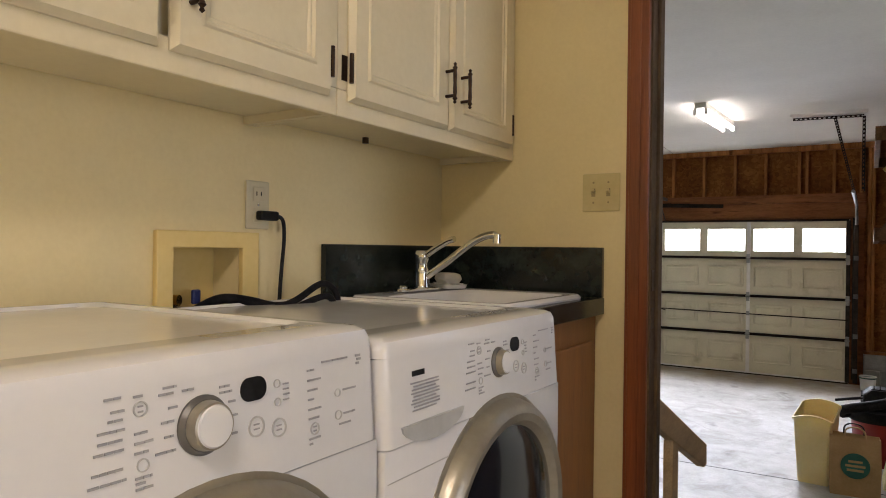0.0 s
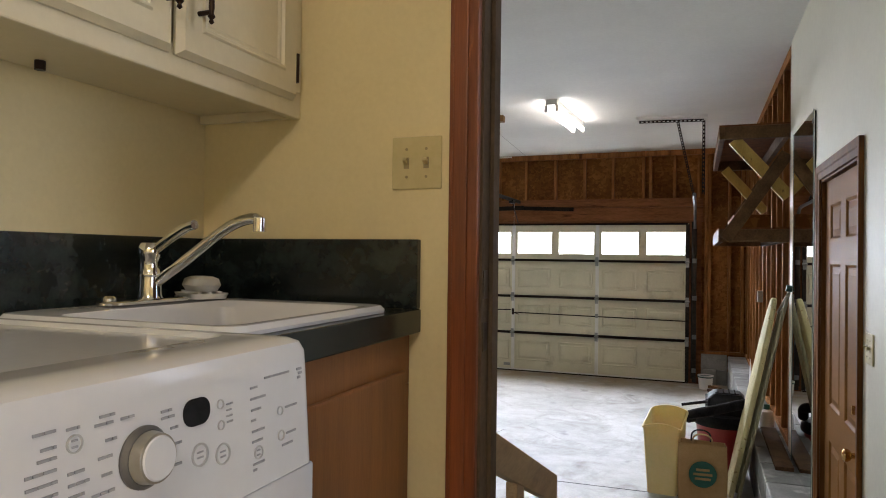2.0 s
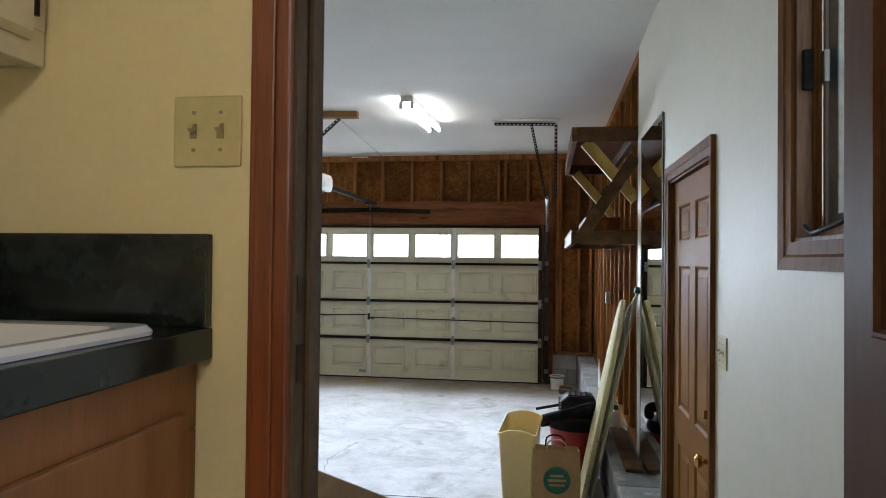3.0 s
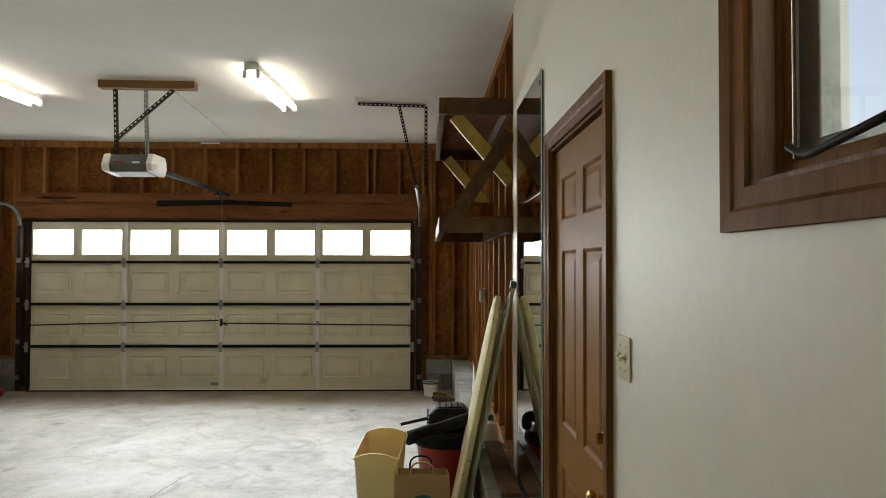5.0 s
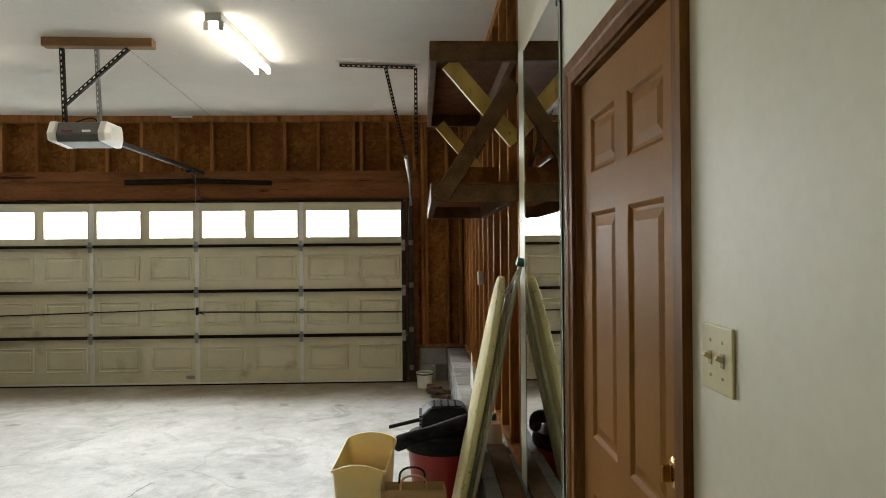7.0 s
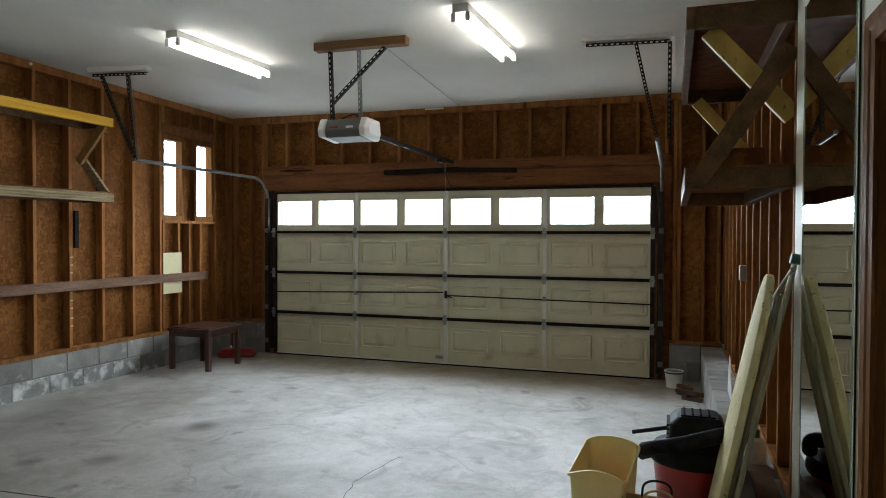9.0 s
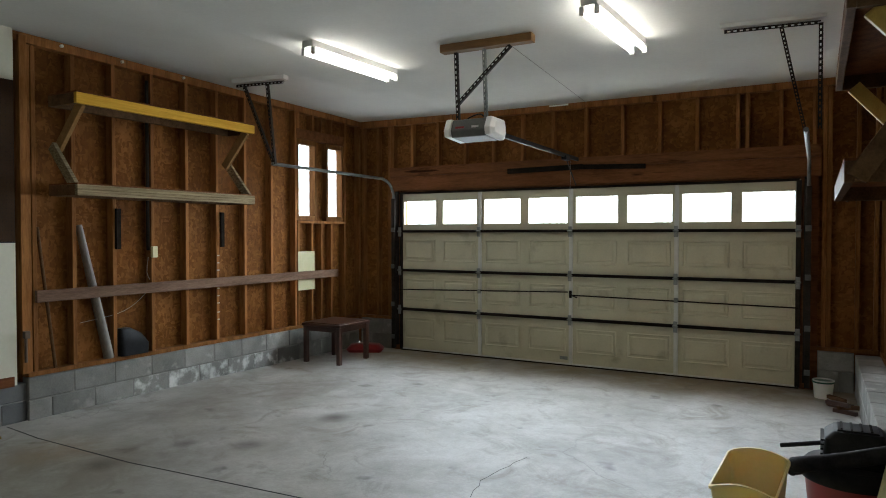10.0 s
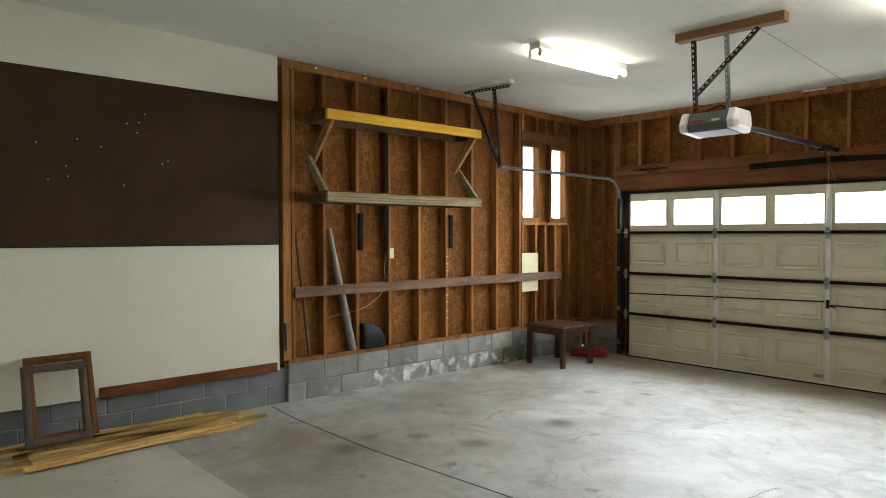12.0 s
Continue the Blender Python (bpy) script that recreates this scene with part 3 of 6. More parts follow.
# white side wall with door and window openings
WY0, WY1, WZ0, WZ1 = -8.14, -7.566, 1.704, 2.80
PY0, PY1, PZ1 = -6.705, -5.812, 2.075
solid("wall_right", wall_bm("y", BY, -4.58, 0, CZ, RX, 3.30, [(WY0, WY1, WZ0, WZ1), (PY0, PY1, 0, PZ1)]), M_WHITE,
      "white painted drywall with scuffs beside the brown door", "wall", kind="structure")

# doorway jambs and casing
jamb = structure("door_frame_laundry", "dark brown jambs and red-stained casing of the laundry doorway", "door frame")
part("jamb", box(DX0, DX0 + 0.015, LY - 0.002, BY + 0.002, LZ, DZ1 - 0.02), M_JAMB, jamb)
part("jamb", box(DX1 - 0.015, DX1, LY - 0.002, BY + 0.002, LZ, DZ1 - 0.02), M_JAMB, jamb)
part("head_jamb", box(DX0, DX1, LY - 0.002, BY + 0.002, DZ1 - 0.02, DZ1), M_JAMB, jamb)
part("door_stop", box(DX0 + 0.0155, DX0 + 0.025, LY + 0.045, LY + 0.085, LZ, DZ1 - 0.02), M_JAMB, jamb, bevel=0.002)
part("strike_plate", box(DX0 + 0.0152, DX0 + 0.0165, LY + 0.008, LY + 0.036, LZ + 0.93, LZ + 0.99), M_BRONZE, jamb, "dark metal strike plate")
part("strike_plate", box(DX0 + 0.0152, DX0 + 0.0165, LY + 0.008, LY + 0.036, LZ + 0.82, LZ + 0.88), M_BRONZE, jamb, "dark metal strike plate")


for x0, x1, nm in ((DX0 - 0.055, DX0 + 0.010, "side_casing"), (DX1 - 0.010, DX1 + 0.055, "side_casing")):
    bm = box(x0, x1, LY - 0.020, LY - 0.001, LZ, DZ1 + 0.075)
    bx(bm, x0 + 0.010, x1 - 0.022, LY - 0.026, LY - 0.019, LZ, DZ1 + 0.07)
    part(nm, bm, M_TRIM, jamb, "red-brown stained wood casing", bevel=0.004)
part("head_casing", box(DX0 + 0.011, DX1 - 0.011, LY - 0.020, LY - 0.001, DZ1 - 0.006, DZ1 + 0.075), M_TRIM, jamb, bevel=0.004)
for x0, x1 in ((DX0 - 0.065, DX0 + 0.006), (DX1 - 0.006, DX1 + 0.065)):
    part("side_casing", box(x0, x1, BY + 0.001, BY + 0.018, 0.50, DZ1 + 0.065), M_JAMB, jamb, "dark brown painted casing", bevel=0.004)

# ---- framed walls of the garage ----
def stud_wall_left():
    w = structure("wall_left", "bare framed wall of pine studs over strand board", "wall")
    x1, x0 = LX, LX - 0.09
    part("sheathing", wall_bm("y", -4.735, 0.14, 0.0, CZ + 0.12, x0 - 0.02, x0, [(-1.275, -0.94, 1.76, 2.72), (-0.69, -0.37, 1.76, 2.72)]), M_OSB, w, "rust-brown strand board")
    part("top_plate", beam(bmesh.new(), ((x0 + x1) / 2, -4.73, ceiling_z(x1, -4.73) - 0.037), ((x0 + x1) / 2, 0.14, ceiling_z(x1, 0.14) - 0.037), 0.094, 0.076), M_STUD, w)
    part("sole_plate", box(x0 + 0.001, x1 + 0.004, -4.64, 0.13, 0.365, 0.403), M_STUD, w)
    long = finish(box(x0, x1, -0.019, 0.019, 0.404, CZ - 0.01), "stud", M_STUD, 0.003, steps=1)
    ys = [-4.62, -4.575, -4.23, -3.84, -3.425, -3.01, -2.605, -2.19, -1.76, -1.335, -0.325, 0.02]
    for y in ys:
        o = new("stud", long)
        o.parent, o.location = w, (0, y, 0)
    short = finish(box(x0, x1, -0.019, 0.019, 0.404, 1.70), "cripple_stud", M_STUD, 0.003, steps=1)
    for y in (-1.285, -1.02, -0.83, -0.62):
        o = new("cripple_stud", short)
        o.parent, o.location = w, (0, y, 0)
    up = finish(box(x0, x1, -0.019, 0.019, 2.90, CZ - 0.02), "cripple_stud", M_STUD, 0.003, steps=1)
    for y in (-1.285, -1.0, -0.83, -0.62):
        o = new("cripple_stud", up)
        o.parent, o.location = w, (0, y, 0)
    part("window_header", box(x0, x1 + 0.002, -1.31, -0.35, 2.775, 2.899), M_HEADER, w)
    part("rough_sill", box(x0, x1 + 0.006, -1.31, -0.35, 1.701, 1.735), M_STUD, w, "pale rough window sill")
    return w


def narrow_window(y0, y1):
    n = structure("window", "tall narrow wooden window with a bright pane", "window")
    x0, x1 = LX - 0.115, LX - 0.015
    z0, z1 = 1.738, 2.772
    part("window_frame", wall_bm("y", y0 - 0.04, y1 + 0.038, z0, z1, x0, x1, [(y0, y1, z0 + 0.06, z1 - 0.06)]), M_CASING, n, "dark stained wooden frame")
    g = part("pane", box(x0 + 0.03, x0 + 0.036, y0, y1, z0 + 0.06, z1 - 0.06), M_GLASS, n)
    g.visible_shadow = False
    return n


def stud_wall_front():
    w = structure("wall_front", "bare framed front wall round the garage door", "wall")
    y0, y1 = 0.05, 0.14
    part("sheathing", wall_bm("x", LX - 0.09, RX + 0.12, -0.06, CZ + 0.06, y1, y1 + 0.03, [(-2.44, 2.44, -0.06, 2.14)]), M_OSB, w, "rust-brown strand board")
    part("top_plate", box(LX, RX, y0 - 0.003, y1, CZ - 0.072, CZ + 0.05), M_STUD, w)
    part("header", box(-2.62, 2.62, y0 - 0.035, y1, 2.155, 2.355), M_HEADER, w, "knotty red-brown pine header")
    part("header", box(-2.62, 2.62, y0 - 0.050, y1, 2.357, 2.478), M_HEADER, w, "knotty red-brown pine header")
    c = finish(box(-0.019, 0.019, y0, y1, 2.479, CZ - 0.076), "cripple_stud", M_STUD, 0.003, steps=1)
    for x in [-2.60, -2.29, -1.88, -1.47, -1.06, -0.66, -0.253, 0.16, 0.595, 1.02, 1.42, 1.835, 1.93, 2.25, 2.56]:
        o = new("cripple_stud", c)
        o.parent, o.location = w, (x, 0, 0)
    f = finish(box(-0.019, 0.019, y0, y1, 0.404, CZ - 0.076), "stud", M_STUD, 0.003, steps=1)
    for x in (-3.12, -2.86, -2.66, -2.62, 2.655, 2.70, 2.95, 3.11):
        o = new("stud", f)
        o.parent, o.location = w, (x, 0, 0)
    for a, b in ((-2.4445, -2.41), (2.41, 2.4445)):
        part("stop_board", box(a, b, 0.0465, y1 - 0.002, -0.05, 2.0895), M_HEADER, w)
    part("stop_board", box(-2.44, 2.44, 0.047, y1 - 0.001, 2.09, 2.1545), M_HEADER, w)
    part("side_jamb", box(-2.60, -2.445, y0 - 0.03, y0 - 0.001, -0.05, 2.154), M_HEADER, w)
    part("side_jamb", box(2.445, 2.60, y0 - 0.03, y0 - 0.001, -0.05, 2.154), M_HEADER, w)
    for a, b in ((LX, -2.60), (2.60, RX)):
        part("sole_plate", box(a, b, y0 - 0.004, y1, 0.367, 0.403), M_STUD, w)
    return w


def stud_wall_right():
    w = structure("wall_right_framed", "bare framed wall of pine studs over strand board", "wall")
    x0, x1 = RX + 0.005, RX + 0.095
    part("sheathing", box(x1, x1 + 0.03, -4.58, 0.14, 0.0, CZ + 0.02), M_OSB, w, "rust-brown strand board")
    part("top_plate", box(x0, x1, -4.579, 0.05, CZ - 0.075, CZ - 0.001), M_STUD, w)
    part("sole_plate", box(x0, x1, -4.579, 0.05, 0.365, 0.403), M_STUD, w)
    s = finish(box(x0, x1, -0.019, 0.019, 0.404, CZ - 0.076), "stud", M_STUD, 0.003, steps=1)
    for k in range(12):
        o = new("stud", s)
        o.parent, o.location = w, (0, -4.50 + 0.4064 * k, 0)
    return w


stud_wall_left()
for span in ((-1.262, -0.955), (-0.678, -0.385)):
    narrow_window(*span)
stud_wall_front()
stud_wall_right()

# ---- block stem walls: one object a block ----
def stem_wall(name, axis, f0, f1, a0, a1, h=0.36, label="grey concrete block stem wall with pale salt stains", dark=False):
    w = structure(name, label, "stem wall")
    mor = box(f0 + 0.004, f1 - 0.006, a0 + 0.004, a1 - 0.004, -0.045, h - 0.006) if axis == "y" else box(a0, a1, f0 + 0.006, f1 - 0.004, -0.045, h - 0.006)
    if axis == "y" and f1 > 0:
        mor = box(f0 + 0.006, f1 - 0.004, a0 + 0.004, a1 - 0.004, -0.045, h - 0.006)
    part("mortar", mor, M_PALEMORTAR if dark else M_MORTAR, w)
    L, H = 0.396, 0.195
    rows = ((-0.045, 0.165, 0.2), (0.173, h, 0.0))
    for z0, z1, shift in rows:
        p = a0 - shift
        while p < a1 - 0.02:
            u0, u1 = max(p, a0), min(p + L - 0.009, a1)
            if u1 - u0 > 0.03:
                bm = box(f0, f1, u0, u1, z0, z1) if axis == "y" else box(u0, u1, f0, f1, z0, z1)
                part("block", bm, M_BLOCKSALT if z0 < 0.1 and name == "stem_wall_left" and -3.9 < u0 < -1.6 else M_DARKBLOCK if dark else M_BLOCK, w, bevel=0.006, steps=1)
            p += L
    return w


stem_wall("stem_wall_left", "y", LX - 0.19, LX + 0.004, -4.6395, -0.01)
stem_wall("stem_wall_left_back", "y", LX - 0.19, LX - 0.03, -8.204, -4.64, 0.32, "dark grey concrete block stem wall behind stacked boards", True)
stem_wall("stem_wall_right", "y", 2.935, 3.25, -5.74, -0.01, 0.36, "pale dusty concrete block ledge along the wall")
stem_wall("stem_wall_front_left", "x", 0.03, 0.20, LX + 0.01, -2.605)
stem_wall("stem_wall_front_right", "x", 0.03, 0.20, 2.605, 2.93)

# pegboard wall
solid("wall_left_back", box(LX - 0.15, LX + 0.012, -8.24, -4.737, 0.321, CZ + 0.2), M_WHITE, "white painted drywall round a brown pegboard", "wall", kind="structure")
solid("end_stud", box(LX - 0.088, LX + 0.03, -4.700, -4.641, 0.404, CZ + 0.05), M_STUD, "pine end stud beside the drywall edge", "stud", kind="structure")

# slab joint and the paler slab behind it
solid("floor_slab_back", box(LX + 0.45, 1.95, -8.24, -5.98, 0.0005, 0.006), M_APRON, "paler concrete patch of the garage floor", "floor", kind="structure", bevel=0.002)


def strip(name, pts, w, material, label, category):
    bm = bmesh.new()
    for (xa, ya), (xb, yb) in zip(pts, pts[1:]):
        d = Vector((xb - xa, yb - ya, 0)).normalized()
        n = Vector((-d.y, d.x, 0)) * w / 2
        a, b = Vector((xa, ya, 0)), Vector((xb, yb, 0))
        lo = [bm.verts.new(p) for p in (a - n, b - n, b + n, a + n)]
        hi = [bm.verts.new(p.co + Vector((0, 0, 0.0012))) for p in lo]
        bm.faces.new(hi)
        bm.faces.new(lo[::-1])
        for i in range(4):
            bm.faces.new((lo[i], lo[(i + 1) % 4], hi[(i + 1) % 4], hi[i]))
    return solid(name, bm, material, label, category, kind="structure")


strip("floor_joint", [(LX + 0.03, -4.83), (-2.6, -4.882), (-1.5, -4.895), (-0.67, -4.84), (-0.05, -4.80), (2.93, -4.70)], 0.011, M_BLACK, "dark sawn joint across the concrete floor", "floor joint")


strip("floor_crack", [(0.812, -4.30), (0.78, -4.20), (0.777, -4.11), (0.745, -4.03), (0.758, -3.96), (0.775, -3.79), (0.80, -3.70), (0.80, -3.62), (0.835, -3.48)], 0.0032, M_BLACK, "fine dark crack in the concrete floor", "floor crack")


# ---- garage door ----
def garage_door():
    d = structure("garage_door", "off-white sectional garage door with eight bright windows, closed", "garage door")
    H = 0.533
    yb, yf = 0.0, 0.045
    for r in range(3):
        sec = part("section", wall_bm("x", -2.44, 2.44, r * H + 0.004 if r else -0.032, (r + 1) * H - 0.004, yb + 0.004, yf), M_GDOOR, d, "off-white painted door section", bevel=0.003)
        for c in range(8):
            xa = -2.44 + 0.61 * c + 0.062
            bm = bmesh.new()
            za, zb = r * H + 0.125, (r + 1) * H - 0.115
            prof = [(0, 0.0042), (0.004, -0.006), (0.012, -0.008), (0.020, 0.003), (0.040, 0.003), (0.050, -0.005)]
            ring = []
            for ins, yy in prof:
                ring.append([bm.verts.new((x, yb + yy, z)) for x, z in ((xa + ins, za + ins), (xa + 0.486 - ins, za + ins), (xa + 0.486 - ins, zb - ins), (xa + ins, zb - ins))])
            for p, q in zip(ring, ring[1:]):
                for i in range(4):
                    bm.faces.new((p[i], p[(i + 1) % 4], q[(i + 1) % 4], q[i]))
            bm.faces.new(ring[-1])
            part("panel", bm, M_GDOOR, sec)
    holes = [(-2.44 + 0.61 * c + 0.055, -2.44 + 0.61 * c + 0.565, 1.692, 2.012) for c in range(8)]
    top = part("window_section", wall_bm("x", -2.44, 2.44, 3 * H + 0.004, 2.128, yb + 0.004, yf, holes), M_GDOOR, d, "off-white top section with a row of windows")
    for a, b, z0, z1 in holes:
        part("window_trim", wall_bm("x", a - 0.018, b + 0.018, z0 - 0.018, z1 + 0.018, yb - 0.003, yb + 0.0035, [(a + 0.006, b - 0.006, z0 + 0.006, z1 - 0.006)]), M_GDOOR, top)
        g = part("pane", box(a + 0.001, b - 0.001, yb + 0.02, yb + 0.025, z0 + 0.001, z1 - 0.001), M_GLASS, top)
        g.visible_shadow = False
    for x in (-2.425, -1.22, 0.0, 1.22, 2.425):
        for r in range(4):
            part("stile", box(x - 0.024, x + 0.024, yb - 0.012, yb + 0.003, r * H + 0.012 if r else -0.02, (r + 1) * H - 0.016), M_DARKMETAL if abs(x) > 2 else M_GSTILE, d, bevel=0.003)
        for r in range(1, 4):
            hg = part("hinge", box(x - 0.022, x + 0.022, yb - 0.054, yb - 0.0490, r * H - 0.07, r * H + 0.055), M_GALV, d, bevel=0.002)
            part("knuckle", rod(bmesh.new(), (x - 0.03, yb - 0.058, r * H), (x + 0.03, yb - 0.058, r * H), 0.010), M_GALV, hg)
    # strut colour includes the shade on their undersides
    for r in range(1, 4):
        part("strut", box(-2.43, 2.43, yb - 0.048, yb - 0.0005, r * H - 0.016, r * H + 0.018), M_STRUT, d, "steel stiffening strut, near-black for its shaded underside", bevel=0.003)
    part("strut", box(-2.43, 2.43, yb - 0.03, yb + 0.002, 2.108, 2.135), M_STRUT, d, "steel top strut, near-black for its shaded underside", bevel=0.003)
    part("bottom_seal", box(-2.44, 2.44, yb - 0.006, yf, -0.039, -0.022), M_STRUT, d, "black rubber bottom seal")
    part("bottom_rail", box(-2.44, 2.44, yb - 0.010, yb + 0.0035, -0.0215, -0.004), M_GSTILE, d, "pale aluminium bottom rail", bevel=0.003)
    lk = part("lock", box(-0.016, 0.016, yb - 0.03, yb - 0.0125, 0.79, 0.88), M_DARKMETAL, d, "dark steel lock with a lever", bevel=0.004)
    part("lever", beam(bmesh.new(), (0, yb - 0.04, 0.83), (0.09, yb - 0.045, 0.80), 0.012, 0.012), M_DARKMETAL, lk)
    part("lock_rod", rod(bmesh.new(), (-2.43, yb - 0.03, 0.800), (-0.03, yb - 0.03, 0.862), 0.0075), M_STRUT, d)
    part("lock_rod", rod(bmesh.new(), (0.03, yb - 0.03, 0.825), (2.43, yb - 0.03, 0.800), 0.0075), M_STRUT, d)
    for x in (-1.22, 1.22):
        part("rod_guide", box(x - 0.02, x + 0.02, yb - 0.042, yb - 0.0125, 0.795, 0.850), M_GALV, d, bevel=0.003)
    part("sticker", box(-0.14, -0.04, yb + 0.001, yb + 0.0035, 0.035, 0.075), M_GALV, d)
    return d


garage_door()


def door_track(side):
    """One vertical and curved track with its ceiling hanger; side is -1 or 1."""
    x = side * 2.515
    name = "dark steel garage door track hung from the ceiling"
    t = thing("door_track", pose(x, 0, 0), name, "door track", "garage door tracks")
    part("track", box(-0.025, 0.025, -0.085, -0.03, -0.01, 2.05), M_DARKMETAL, t, bevel=0.004)
    part("angle", box(-0.02 * side - 0.022, -0.02 * side + 0.022, -0.028, 0.018, 0.03, 2.15), M_DARKMETAL, t)
    pts = [(0, -0.06, 2.0), (0, -0.075, 2.12), (0, -0.16, 2.24), (0, -0.32, 2.30), (0, -0.5, 2.305), (0, -1.4, 2.31), (0, -2.32 if side > 0 else -2.42, 2.315)]
    part("curved_track", tube(bmesh.new(), pts, 0.019, 8), M_TRACKSTEEL, t, "dull steel curved track", smooth=True)
    for z in (0.15, 0.60, 1.12, 1.62):
        part("bracket", box(-0.028, 0.028, -0.0885, -0.0855, z - 0.03, z + 0.03), M_TRACKSTEEL, t, "small steel bracket", bevel=0.002)
    return t


door_track(-1)
door_track(1)


def slotted(bm, a, b, up=(0, 0, 1), w=0.026):
    """A perforated steel angle from a to b, with real holes."""
    a, b = Vector(a), Vector(b)
    z = (b - a).normalized()
    x = Vector(up).cross(z).normalized()
    y = z.cross(x)
    n = max(2, int((b - a).length / 0.042))
    s = (b - a).length / n
    m = Matrix((x, y, z)).transposed().to_4x4()
    m.translation = a
    for i in range(n):
        bx(bm, -w / 2, -w / 2 + 0.008, -0.0015, 0.0015, i * s, (i + 1) * s, m)
        bx(bm, w / 2 - 0.008, w / 2, -0.0015, 0.0015, i * s, (i + 1) * s, m)
        bx(bm, -w / 2 + 0.008, w / 2 - 0.008, -0.0015, 0.0015, i * s, i * s + s * 0.5, m)
    bx(bm, -w / 2 - 0.003, -w / 2, -0.0015, 0.028, 0, n * s, m)
    return bm


def track_hanger(x0, x1, xd, y0, y1, xm, ends):
    """Ceiling board, slotted angle under it and two angles down to the end of the track."""
    zc = ceiling_z((x0 + x1) / 2, y0) + 0.006 - CZ
    t = thing("track_hanger", pose(0, 0, CZ), "perforated dark steel angle hanger under a white ceiling board", "hanger", "door track hangers")
    part("board", beam(bmesh.new(), (x0 - 0.03, y0, zc), (x1 + 0.03, y1, zc), 0.09, 0.066), M_BISQUE, t, "white painted board")
    part("cross_angle", slotted(bmesh.new(), (x0, y0, zc - 0.058), (x1, y1, zc - 0.058), (0, 1, 0)), M_DARKMETAL, t)
    part("drop_angle", slotted(bmesh.new(), (xd, y0 + (y1 - y0) * (xd - x0) / (x1 - x0), zc - 0.060), ends[0], (0, 1, 0)), M_DARKMETAL, t)
    part("brace_angle", slotted(bmesh.new(), (xm, (y0 + y1) / 2, zc - 0.064), ends[1], (0, 1, 0)), M_DARKMETAL, t)
    return t


track_hanger(1.96, 2.60, 2.60, -2.31, -2.23, 2.344, ((2.60, -2.32, -0.83), (2.52, -1.10, -0.83)))
track_hanger(-2.80, -2.22, -2.43, -2.65, -2.56, -2.74, ((-2.500, -2.41, -0.83), (-2.53, -2.39, -0.83)))

solid("bracket_bar", beam(beam(bmesh.new(), (-0.82, -0.025, 2.35), (0.15, -0.025, 2.365), 0.055, 0.06), (0.15, -0.03, 2.36), (0.88, -0.03, 2.335), 0.035, 0.055),
      M_STRUT, "dark steel bar fixed along the door header", "steel bar", bevel=0.006)


